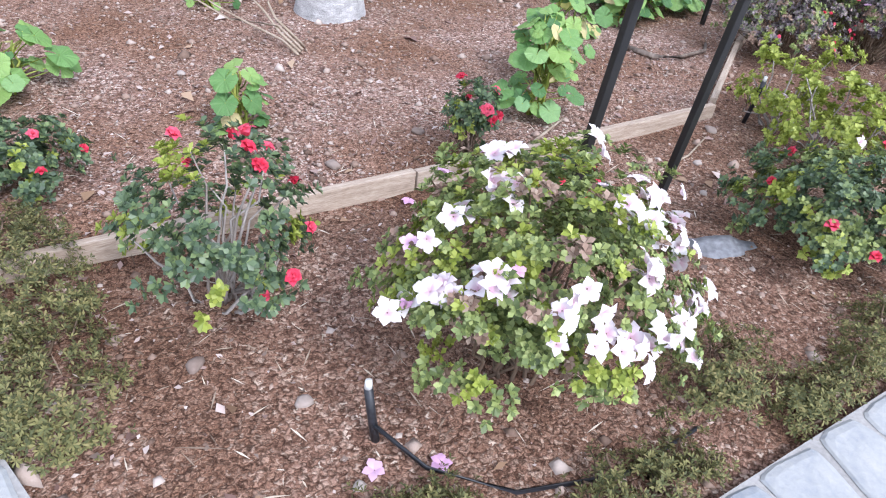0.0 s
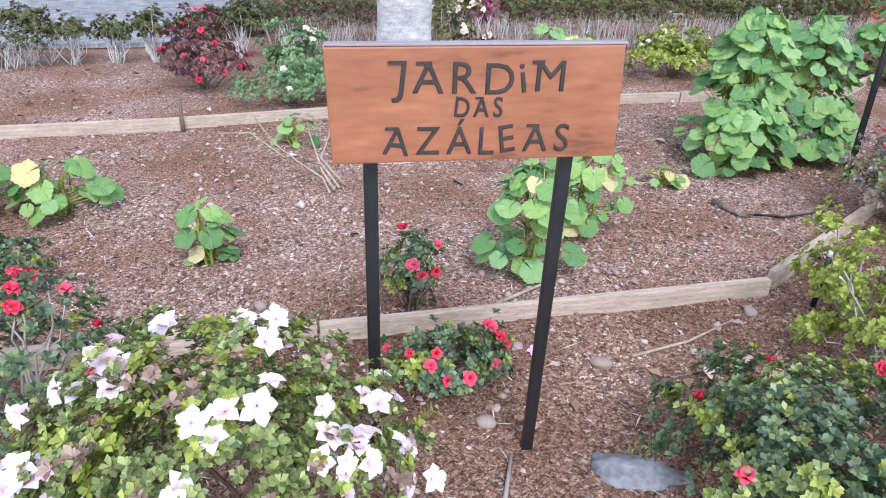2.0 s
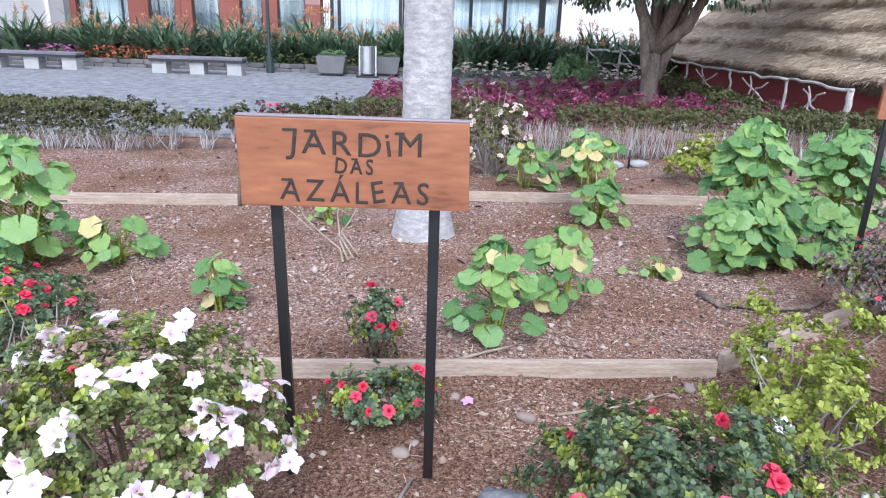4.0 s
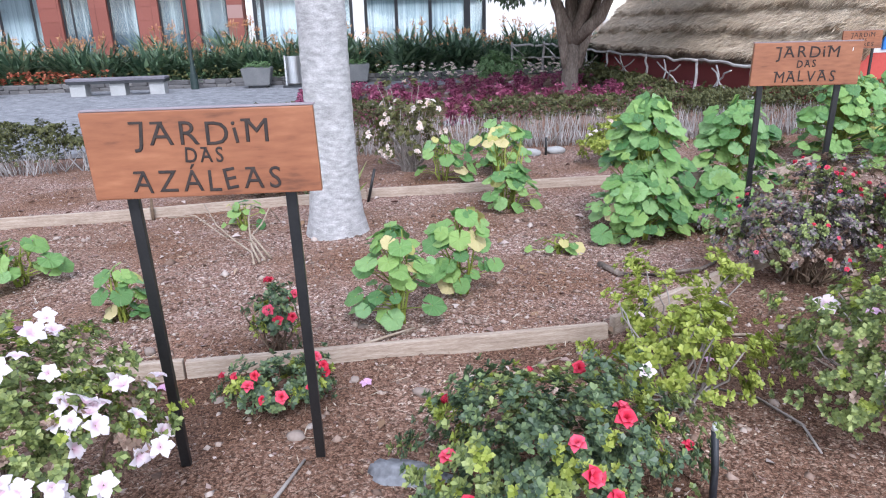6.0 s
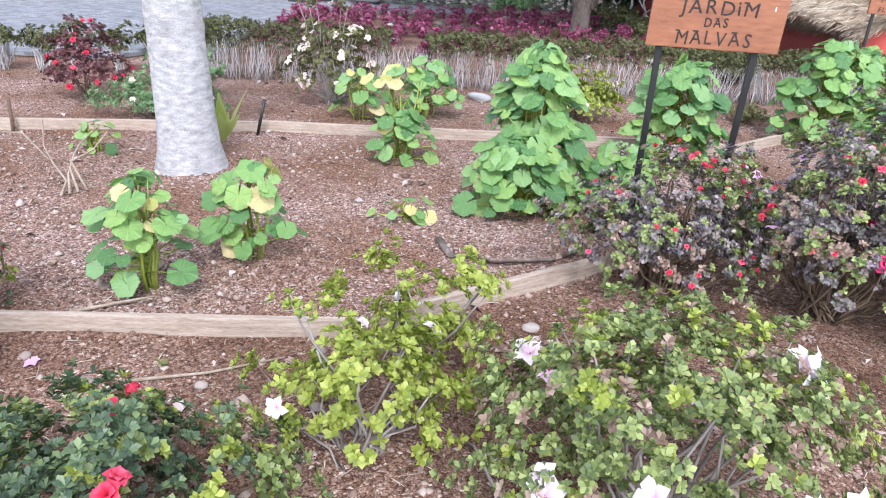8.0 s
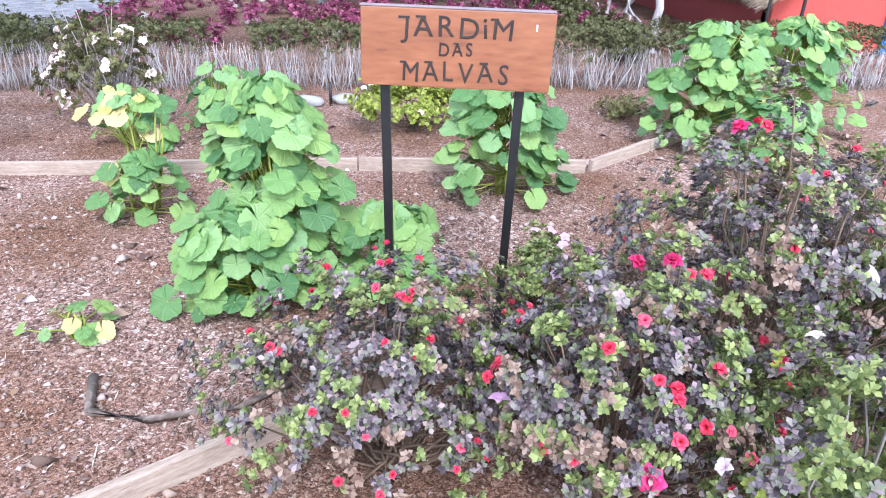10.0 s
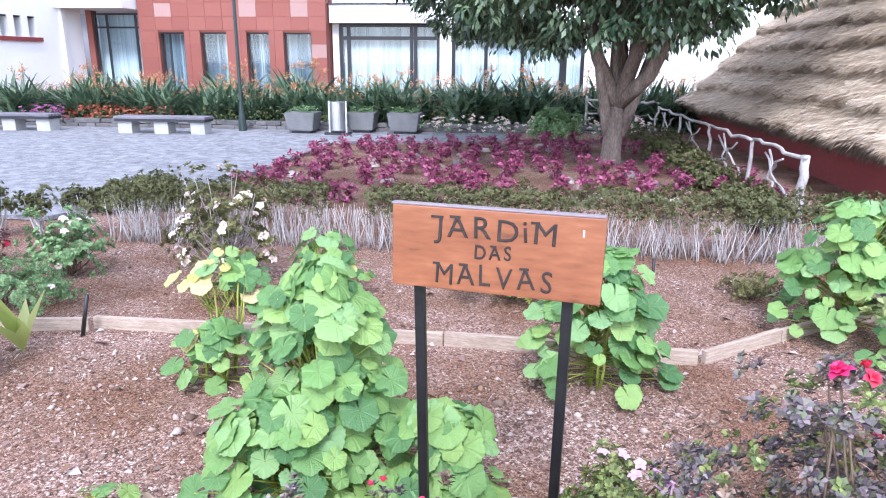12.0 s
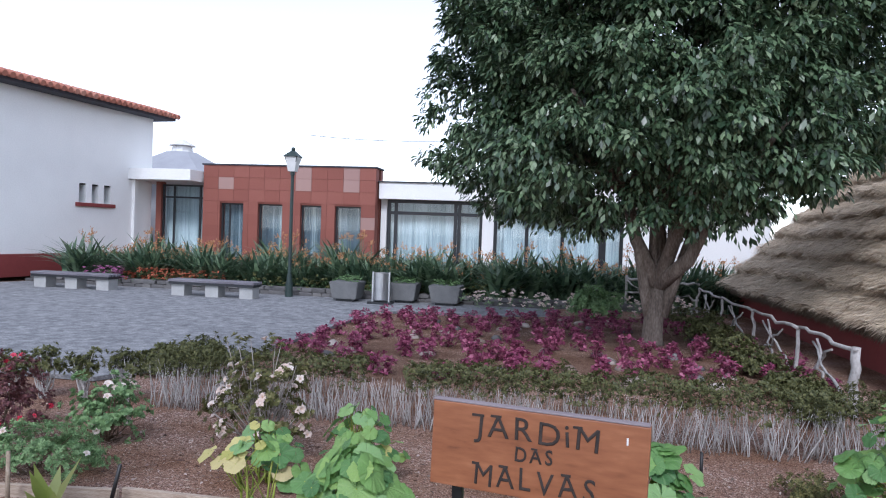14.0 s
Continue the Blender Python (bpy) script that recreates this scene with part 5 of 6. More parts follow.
bush("azalea_bush", "yellow-green azalea with one white flower", "shrub", 3.66, 2.2, 0.3, 0.28, 0.5, 330, AZ_LIME, 107, ((W, 3, 0.75, FRONT),), lump=0.42, twigs=22, twigmat=TWIG, group=AZ, ln=0.025, wd=0.0125)
bush("azalea_bush", "open yellow-green azalea growing over the plank", "shrub", 3.84, 2.62, 0.24, 0.22, 0.52, 190, AZ_LIME, 117, ((W, 1, 0.7, FRONT),), lump=0.42, twigs=14, twigmat=TWIG, group=AZ, ln=0.026, wd=0.013)
bush("azalea_bush", "grey-green azalea with large white flowers by the path", "shrub", 4.44, 1.9, 0.5, 0.4, 0.70, 1450, AZ_GREEN, 108, ((W, 14, 1.15, FRONT), (LI, 1, 0.9, FRONT)), twigs=30, twigmat=TWIG, group=AZ, also=((AZ_LIME, 0.2, "yellow-green young leaf tips"), (WITHERED, 0.1, "brown withered blooms")), ln=0.0215, wd=0.011)
bush("azalea_bush", "dusky purple-grey azalea with red buds", "shrub", 4.98, 3.365, 0.5, 0.34, 0.70, 1500, AZ_DUSK, 109, ((R, 50, 0.62, FRONT),), twigs=60, twigmat=BROWNTWIG, group=AZ, lump=0.3, also=((WITHERED, 0.24, "brown withered blooms"), (AZ_GREEN, 0.27, "green young leaf tips")), ln=0.021, wd=0.0105)
bush("azalea_bush", "dusky azalea with magenta and red flowers", "shrub", 5.64, 3.125, 0.42, 0.36, 0.84, 1450, AZ_DUSK, 110, ((R, 26, 0.8, FRONT), (K, 4, 1.05, FRONT), (LI, 4, 0.9, (0.2, 0.6, 0.8))), twigs=80, twigmat=BROWNTWIG, group=AZ, lump=0.3, also=((WITHERED, 0.24, "brown withered blooms"), (AZ_GREEN, 0.27, "green young leaf tips")), ln=0.021, wd=0.0105)
bush("azalea_bush", "tall dusky azalea with brown withered blooms", "shrub", 6.24, 3.525, 0.52, 0.44, 1.1, 1850, AZ_DUSK, 111, ((R, 24, 0.8, FRONT), (W, 5, 0.7, FRONT), (K, 3, 0.9, FRONT)), twigs=80, twigmat=BROWNTWIG, group=AZ, lump=0.3, also=((WITHERED, 0.24, "brown withered blooms"), (AZ_GREEN, 0.27, "green young leaf tips")), ln=0.021, wd=0.0105)
bush("azalea_bush", "green azalea with scattered white flowers", "shrub", 6.16, 2.785, 0.44, 0.36, 0.8, 1150, AZ_GREEN, 112, ((W, 6, 0.65, FRONT), (R, 6, 0.7, FRONT)), twigs=36, twigmat=TWIG, group=AZ, lump=0.3, also=((AZ_LIME, 0.07, "yellow-green young leaf tips"), (AZ_DUSK, 0.3, "dusky purple leaves")), ln=0.022, wd=0.011)
bush("azalea_bush", "grey-green azalea at the path edge", "shrub", 6.89, 3.245, 0.44, 0.4, 0.92, 900, AZ_GREEN, 119, ((W, 6, 0.7, FRONT), (R, 5, 0.7, FRONT)), twigs=26, twigmat=BROWNTWIG, group=AZ, lump=0.3, also=((AZ_DUSK, 0.4, "dusky purple leaves"),))
bush("azalea_bush", "dusky azalea mound behind the edging plank", "shrub", 6.74, 4.165, 0.5, 0.4, 0.62, 700, AZ_DUSK, 113, ((R, 10, 0.9, FRONT), (K, 3, 0.8, FRONT)), twigs=60, twigmat=BROWNTWIG, group=AZ, lump=0.3, also=((WITHERED, 0.24, "brown withered blooms"), (AZ_GREEN, 0.27, "green young leaf tips")), ln=0.021, wd=0.0105)
bush("azalea_bush", "dark azalea with red buds at the far bed end", "shrub", 7.39, 4.345, 0.5, 0.5, 0.6, 600, AZ_DUSK, 114, ((R, 8, 0.9, FRONT), (LI, 5, 0.8, FRONT)), twigs=26, twigmat=BROWNTWIG, group=AZ, also=((WITHERED, 0.24, "brown withered blooms"), (AZ_GREEN, 0.27, "green young leaf tips")), ln=0.021, wd=0.0105)
bush("azalea_bush", "small azalea with lilac-pink flowers behind the sign", "shrub", 5.7, 4.205, 0.2, 0.16, 0.36, 170, AZ_GREEN, 160, ((LI, 9, 1.0, (0, -0.3, 1)),), group=AZ, twigs=18)
bush("azalea_bush", "maroon-leaved azalea with bright red flowers", "shrub", 0.93, 6.85, 0.36, 0.34, 0.66, 560, AZ_MAROON, 115, ((R, 16, 1.25, FRONT),), group=AZ)
bush("azalea_bush", "low green azalea with white flowers by the hedge", "shrub", 5.33, 6.85, 0.44, 0.3, 0.46, 520, AZ_LIME, 118, ((RO, 9, 0.8, FRONT),), group=AZ, ln=0.032, wd=0.016)
for x, y, rx, ry, h, s in ((0.26, 2.78, 0.24, 0.34, 0.16, 120), (0.33, 2.3, 0.17, 0.26, 0.11, 121), (1.95, 1.5, 0.2, 0.14, 0.2, 122), (1.5, 1.36, 0.26, 0.1, 0.1, 123), (2.75, 1.36, 0.3, 0.12, 0.12, 124), (2.25, 1.32, 0.26, 0.1, 0.1, 125), (0.95, 1.55, 0.16, 0.1, 0.08, 126)):
    bush("low_shrub", "low brownish-green groundcover beside the path", "groundcover", x, y, rx, ry, h, int(3600 * rx * ry * 4), DRYLEAF, s, (), ln=0.017, wd=0.0048, per=7, lump=0.35, twigs=12, also=((WITHERED, 0.07, "brown dry tips"),), group="groundcover along the path")
bush("rose_bush", "thorny rose bush with cream-white flowers", "shrub", 3.08, 7.0, 0.38, 0.28, 0.9, 330, ROSELEAF, 130, ((RO, 22, 0.95, FRONT), (RO, 14, 0.75, (0, -1, 0)), (RO, 8, 0.9, (0.3, -0.6, -0.4))), ln=0.034, wd=0.017, lump=0.5, twigmat=TWIG, base=0.3, twigs=90, group="rose bushes")
bush("rose_bush", "white-flowered rose bush before the plaza hedge", "shrub", 1.7, 7.0, 0.3, 0.26, 0.52, 220, HERB, 131, ((RO, 9, 0.95, FRONT),), ln=0.036, wd=0.02, lump=0.35, twigs=20, group="rose bushes")
bush("herb_mound", "grey-green fine-leaved herb mound", "plant", 1.7, 6.25, 0.5, 0.34, 0.36, 900, HERB, 132, ((RO, 4, 0.7, FRONT),), ln=0.024, wd=0.008, twigs=10)
bush("leafy_shrub", "small dark shrub on bare soil", "shrub", 7.1, 7.1, 0.22, 0.2, 0.18, 150, DRYLEAF, 134, (), ln=0.03, wd=0.008, twigs=10)
bush("leafy_shrub", "grey-green rounded shrub among the bedding", "shrub", 6.2, 16.6, 0.5, 0.4, 0.7, 420, HERB, 135, (), ln=0.07, wd=0.02)
for x, y, r, h, s in ((7.95, 10.0, 0.3, 0.34, 140), (7.9, 11.4, 0.35, 0.34, 141), (7.9, 12.6, 0.38, 0.4, 142), (7.9, 13.9, 0.4, 0.45, 143), (7.9, 15.3, 0.5, 0.45, 144), (7.9, 9.2, 0.2, 0.36, 145), (1.15, 9.6, 0.3, 0.42, 146), (0.75, 9.35, 0.24, 0.36, 147)):
    bush("box_shrub", "small olive green shrub beside the bedding", "shrub", x, y, r, r, h, int(900 * r), HEDGE, s, (), ln=0.045, wd=0.018, group="small shrubs by the bedding")

for x, y, r, h, s in ((-0.42, 7.95, 0.17, 0.5, 150), (-0.05, 8.0, 0.15, 0.44, 151), (0.32, 8.0, 0.17, 0.5, 152), (0.72, 8.05, 0.15, 0.48, 153), (1.15, 8.1, 0.17, 0.52, 154)):
    bush("hedge_plant", "young olive green hedge plant on bare stems", "shrub", x, y, r, r * 0.8, h, 110, HEDGE, s, (), ln=0.034, wd=0.016, lump=0.4, twigs=26, twigmat=HEDGETWIG, base=0.62, group="young hedge plants by the plaza")

# ---- mallows ----
mallow("mallow with bright green leaves and a few yellow ones", 2.68, 3.22, 0.22, 0.2, 0.52, 46, 201, 0.062, 0.10)
mallow("leafy green mallow with yellowing lower leaves", 3.06, 3.55, 0.24, 0.2, 0.48, 36, 202, 0.062, 0.12)
mallow("small mallow with one pale yellow leaf", 1.27, 3.53, 0.13, 0.12, 0.30, 17, 203, 0.062, 0.10)
mallow("tall dense mallow with broad green leaves", 4.54, 4.545, 0.36, 0.34, 0.92, 200, 204, 0.08, 0.0, 0.62)
mallow("dense green mallow beside the tall one", 4.44, 4.305, 0.36, 0.24, 0.46, 80, 205, 0.076, 0.02)
mallow("low spreading mallow between the sign legs", 5.06, 4.385, 0.27, 0.22, 0.38, 60, 217, 0.074, 0.02)
mallow("yellow-green mallow close to the hedge", 3.95, 6.7, 0.36, 0.3, 0.52, 60, 218, 0.062, 0.03)
mallow("green mallow behind the sign legs", 5.76, 5.465, 0.38, 0.3, 0.76, 140, 206, 0.076, 0.0)
mallow("low green mallow near the back plank", 3.74, 5.265, 0.26, 0.2, 0.36, 34, 207, 0.072, 0.03)
mallow("leggy mallow with pale yellow top leaves", 3.74, 5.405, 0.26, 0.1, 0.64, 13, 208, 0.072, 0.35, 0.0, 7, low=0.75)
mallow("lush green mallow with large leaves by the bed", -0.05, 4.2, 0.36, 0.34, 0.74, 74, 209, 0.09, 0.0)
mallow("sprawling mallow with yellow-green leaves", 0.47, 4.2, 0.3, 0.2, 0.28, 22, 210, 0.066, 0.05)
mallow("small sparse mallow beneath bare branches", 1.66, 5.15, 0.18, 0.14, 0.22, 14, 211, 0.05, 0.08)
mallow("spreading green mallow along the far plank", 7.49, 6.445, 0.5, 0.4, 0.86, 170, 212, 0.078, 0.02)
mallow("broad mallow thicket before the hedge", 8.29, 6.695, 0.6, 0.42, 0.86, 170, 213, 0.078, 0.02)
mallow("low mallow by the azaleas", 7.69, 5.795, 0.36, 0.3, 0.5, 70, 214, 0.076, 0.02)
mallow("yellow-green mallow before the rose bush", 3.35, 6.45, 0.3, 0.2, 0.42, 26, 215, 0.075, 0.12)
mallow("wilting mallow lying on the soil", 3.78, 4.1, 0.2, 0.14, 0.12, 10, 216, 0.05, 0.15)


SPIKY = material("yellow_green_blade", [(0.26, 0.36, 0.07), (0.42, 0.50, 0.14), (0.55, 0.60, 0.26)], 0.5, 5, 60, 0, island=0.6, thin=0.35)


def agave():
    root = thing("spiky_plant", "small yellow-green spiky plant by the plank", "plant", (2.42, 5.52, 0))
    rnd = np.random.default_rng(9)
    quads = []
    for i in range(8):
        a = rnd.uniform(0, 6.3)
        quads.append(leaf_quads(np.array([[0, 0, 0.0]]), np.array([[math.cos(a), math.sin(a), rnd.uniform(0.5, 2.4)]]), np.array([[-math.cos(a), -math.sin(a), 1.0]]), [rnd.uniform(0.28, 0.46)], [0.08])[0])
    part("foliage", quad_mesh("foliage", np.array(quads), SPIKY), None, root)


agave()


# ---- low flowers before the strap-leaved border ----
def low_flowers(name, x0, x1, y, mat, n, seed, label):
    rnd = np.random.default_rng(seed)
    root = thing(name, label, "flowers", ((x0 + x1) / 2, y, 0))
    L = (x1 - x0) / 2
    p = np.stack([rnd.uniform(-L, L, n), rnd.normal(0, 0.18, n), rnd.uniform(0.18, 0.5, n)], 1)
    tagged(part("foliage", quad_mesh("foliage", rosettes(p - np.array((0, 0, 0.06)), p * np.array((0, 1, 0)) + np.array((0, 0, 1)), 5, 0.08, 0.02, rnd), HERB), None, root), kind="stuff")
    q = p[: n * 3 // 4] + np.array((0, -0.05, 0.05))
    tagged(part("blossom", quad_mesh("blossom", rosettes(q, np.tile(np.array((0, -0.3, 1.0)), (len(q), 1)), 5, 0.065, 0.045, rnd, 1.2), mat), None, root), kind="stuff")


RUST = material("rust_red_flower", [(0.45, 0.08, 0.05), (0.55, 0.16, 0.09), (0.6, 0.26, 0.14)], 0.7, 4, 50, 0, island=0.6, thin=0.2)
MAUVE = material("mauve_pink_flower", [(0.55, 0.16, 0.40), (0.68, 0.30, 0.55)], 0.7, 4, 50, 0, island=0.6, thin=0.2)
low_flowers("magenta_flowers", -7.6, -6.3, 19.05, MAUVE, 130, 1, "low magenta flowers behind the bench")
low_flowers("rust_red_flowers", -6.3, -3.4, 19.05, RUST, 330, 2, "low rust-red flowers behind the bench")
low_flowers("mixed_flowers", -3.2, 4.5, 19.05, ROSELEAF, 300, 3, "straggling low plants along the stone border")
low_flowers("mixed_flowers", 3.2, 8.2, 17.3, ROSEPETAL, 200, 4, "pale straggling flowers behind the crimson bedding")

# darker soil of the bedding
def bedding_soil():
    xs, ys = np.linspace(1.25, 8.5, 40), np.linspace(9.0, 17.2, 44)
    verts = [(x, y, ground_z(x, y) + 0.008) for y in ys for x in xs]
    faces = [(j * 40 + i, j * 40 + i + 1, (j + 1) * 40 + i + 1, (j + 1) * 40 + i) for j in range(43) for i in range(39)]
    tagged(new("ground_bedding", add_mesh("ground_bedding", verts, faces, LOAM, True)), "dark loam of the crimson bedding", "ground", kind="structure")


bedding_soil()

# stones and pale slabs in the bedding
petal_rnd = np.random.default_rng(3)
for k in range(46):
    x, y = petal_rnd.uniform(1.6, 8.0), petal_rnd.uniform(9.6, 16.2)
    if math.hypot(x - 6.9, y - 13.55) > 0.6:
        rock("bedding_stone", x, y, ground_z(x, y) + 0.02, (0.13, 0.09, 0.06), PEBBLE if k % 3 else DARKROCK, k, "pale rough stone between crimson plants", "stone", group="stones in the bedding")
for x, y, k in ((4.5, 7.55, 3), (4.82, 7.58, 8)):
    rock("white_stone", x, y, 0.03, (0.14, 0.08, 0.05), CONCRETE, k, "white flat stone before the hedge", "stone", group="white stones by the hedge")

# grey rock in the azalea bed, cobbles, leaf litter
rock("grey_rock", 2.62, 1.97, -0.02, (0.16, 0.08, 0.058), ROCK, 7, "half-buried pale grey rock in the soil", "rock", rough=True)
for k, (x, y, r) in enumerate(((2.23, 2.27, 0.042), (2.28, 2.33, 0.024), (3.47, 2.72, 0.04), (2.72, 2.5, 0.05), (0.89, 2.0, 0.03), (0.68, 2.24, 0.035), (1.5, 3.1, 0.04), (2.0, 3.25, 0.036), (4.72, 2.98, 0.026), (4.9, 3.08, 0.034), (5.01, 2.97, 0.036), (4.3, 2.95, 0.045), (3.1, 2.5, 0.03), (2.9, 2.3, 0.026), (4.5, 2.8, 0.03), (3.5, 2.4, 0.03), (2.5, 3.2, 0.03), (1.2, 4.2, 0.03), (5.6, 5.2, 0.03), (6.3, 6.6, 0.035), (1.9, 2.6, 0.03), (2.45, 2.65, 0.03), (0.62, 1.75, 0.03), (0.9, 1.7, 0.022))):
    rock("cobble", x, y, ground_z(x, y) + r * 0.25, (r * 0.85, r * 0.65, r * 0.45), PEBBLE, k, "rounded beige cobble lying on the soil", "stone", group="cobbles on the soil")


def fallen_stick(pts, r, label, mat=TWIG):
    tagged(new("fallen_stick", tubes("fallen_stick", [([(x, y, ground_z(x, y) + z) for x, y, z in pts], [r * (1 - 0.5 * i / (len(pts) - 1)) for i in range(len(pts))])], mat, 6)), label, "stick", "sticks on the soil")


fallen_stick([(2.85, 2.52, 0.012), (3.1, 2.56, 0.015), (3.35, 2.66, 0.02)], 0.007, "thin pale dry stick on soil", DRYSTICK)
fallen_stick([(2.45, 2.95, 0.012), (2.62, 3.02, 0.02), (2.75, 3.08, 0.03)], 0.009, "thin bleached stick beside the plank", DRYSTICK)
fallen_stick([(2.1, 1.75, 0.01), (2.2, 1.95, 0.012), (2.27, 2.12, 0.012)], 0.01, "dry tan stick on soil")
fallen_stick([(3.95, 3.8, 0.02), (4.0, 3.6, 0.03), (4.2, 3.55, 0.03), (4.5, 3.6, 0.025), (4.66, 3.72, 0.01)], 0.019, "gnarled driftwood branch on mulch", BARK)
fallen_stick([(4.02, 2.8, 0.01), (4.3, 2.75, 0.02), (4.42, 2.55, 0.02), (4.46, 2.3, 0.01)], 0.009, "curved pale twig on soil", DRYSTICK)
for k, (x, y, h) in enumerate(((1.42, 5.0, 0.24), (1.74, 5.06, 0.2), (1.2, 4.85, 0.2), (1.95, 4.9, 0.12))):
    fallen_stick([(1.84 + 0.03 * k, 4.25 + 0.04 * k, 0.01), (1.81, 4.4 + 0.03 * k, 0.05 + 0.03 * k), ((x + 1.8 * 2) / 3, 4.55 + 0.05 * k, 0.1 + 0.06 * (k % 2)), ((2 * x + 1.8) / 3, 4.72 + 0.03 * k, 0.16 + 0.03 * k), (x, y, h)], 0.008, "bare arching branch in mulch", DRYSTICK)
fallen_stick([(3.85, 2.35, 0.015), (4.0, 2.2, 0.02), (4.05, 2.0, 0.02), (4.02, 1.85, 0.01)], 0.008, "thin bent twig by the azalea", TWIG)


def stake(x, y, h, lean, label, mat=BLACK):
    tagged(new("stake", tubes("stake", [([(x, y, -0.05), (x + lean, y, h)], [0.014, 0.012])], mat, 6)), label, "stake", "stakes in the beds")


stake(0.88, 5.6, 0.24, 0.01, "short rusty metal stake at the plank", BROWNTWIG)
stake(2.6, 5.8, 0.28, 0.08, "dark leaning stake at the plank")
stake(6.42, 7.3, 0.22, 0.0, "short dark stake in bare soil")
stake(4.68, 7.5, 0.2, 0.0, "short dark stake between white stones")
stake(2.0, 5.68, 0.34, 0.0, "thin pale cane behind the plank", DRYSTICK)


def hose(pts, label):
    root = thing("irrigation_riser", label, "irrigation pipe", (pts[0][0], pts[0][1], 0), 0, "irrigation risers")
    o = Vector((pts[0][0], pts[0][1], 0))
    part("pipe", tubes("pipe", [([Vector(p) - o for p in pts], [0.012] * len(pts))], HOSE, 7), None, root)
    part("nozzle", tubes("nozzle", [([Vector(pts[-1]) - o, Vector(pts[-1]) - o + Vector((0, 0, 0.025))], [0.011, 0.009])], FROST, 7), None, root, "pale plastic nozzle")


hose([(3.52, 1.66, -0.02), (3.535, 1.69, 0.12), (3.535, 1.715, 0.245)], "black irrigation riser standing in soil")
hose([(1.0, 1.8, -0.02), (0.99, 1.82, 0.09), (0.985, 1.835, 0.17)], "black irrigation riser by the white azalea")
hose([(3.78, 2.74, -0.02), (3.77, 2.72, 0.12), (3.75, 2.7, 0.26)], "black irrigation riser at the plank joint")
tagged(new("drip_hose", tubes("drip_hose", [([(0.99, 1.81, 0.06), (1.06, 1.66, 0.02), (1.22, 1.5, 0.015), (1.5, 1.41, 0.012), (1.8, 1.42, 0.012)], [0.006] * 5)], HOSE, 6)), "thin black drip hose on soil", "hose")
tagged(new("drip_hose", tubes("drip_hose", [([(3.53, 1.68, 0.03), (3.62, 1.6, 0.015), (3.75, 1.52, 0.012)], [0.006] * 3)], HOSE, 6)), "thin black drip hose on soil", "hose")


# ---- mulch chips, crumbs and leaf litter over the beds ----
def litter(name, n, box4, size, mat, seed, label, keep=None, lift=0.004):
    rnd = np.random.default_rng(seed)
    x, y = rnd.uniform(box4[0], box4[1], n), rnd.uniform(box4[2], box4[3], n)
    if keep is not None:
        k = np.array([keep(a, b) for a, b in zip(x, y)])
        x, y = x[k], y[k]
    n = len(x)
    z = np.array([ground_z(a, b) for a, b in zip(x, y)]) + lift
    a = rnd.uniform(0, 6.3, n)
    al = np.stack([np.cos(a), np.sin(a), rnd.normal(0, 0.25, n)], 1)
    nr = np.stack([rnd.normal(0, 0.3, n), rnd.normal(0, 0.3, n), np.ones(n)], 1)
    ln = size * rnd.lognormal(0, 0.6, n)
    q = leaf_quads(np.stack([x, y, z], 1), al, nr, ln, ln * rnd.uniform(0.35, 0.8, n), rnd.choice([-0.3, 0.3]))
    tagged(new(name, quad_mesh(name, q, mat)), label, "mulch", kind="stuff")


def in_bed(x, y):
    for (xa, ya), (xb, yb) in zip(EDGE, EDGE[1:]):
        if xa <= x <= xb:
            return y > ya + (yb - ya) * (x - xa) / (xb - xa) + 0.05
    return False


litter("mulch_chips", 24000, (-1.5, 7.5, 2.0, 7.9), 0.0125, CHIP, 1, "brown mulch chips scattered over the soil", in_bed)
litter("mulch_chips_fine", 15000, (0.2, 5.5, 1.2, 4.2), 0.008, CHIP, 2, "fine brown mulch crumbs on the soil", in_bed)
litter("pale_chips", 9000, (-1.0, 7.0, 1.3, 7.8), 0.0095, PEBBLE, 3, "pale stone chips scattered over the soil", in_bed)


def fibres(n, box4, seed):
    """Straws, thin twigs and bark shreds lying on the mulch."""
    rnd = np.random.default_rng(seed)
    x, y = rnd.uniform(box4[0], box4[1], n), rnd.uniform(box4[2], box4[3], n)
    k = np.array([in_bed(a, b) for a, b in zip(x, y)])
    x, y = x[k], y[k]
    n = len(x)
    z = np.array([ground_z(a, b) for a, b in zip(x, y)]) + 0.006
    a = rnd.uniform(0, 6.3, n)
    al = np.stack([np.cos(a), np.sin(a), rnd.normal(0.03, 0.09, n)], 1)
    ln = 0.045 * rnd.lognormal(0, 0.55, n)
    q = leaf_quads(np.stack([x, y, z], 1), al, np.tile(np.array((0, 0, 1.0)), (n, 1)), ln, rnd.uniform(0.002, 0.006, n), 0.2)
    tagged(new("straw_litter", quad_mesh("straw_litter", q, FIBRE)), "dry straws and bark shreds strewn over the mulch", "mulch", kind="stuff")


FIBRE = material("dry_straw_litter", [(0.10, 0.065, 0.045), (0.30, 0.22, 0.16), (0.52, 0.43, 0.33), (0.66, 0.58, 0.48)], 0.9, 30, 120, 0, island=0.85)
fibres(9000, (-1.0, 7.4, 1.4, 7.9), 21)


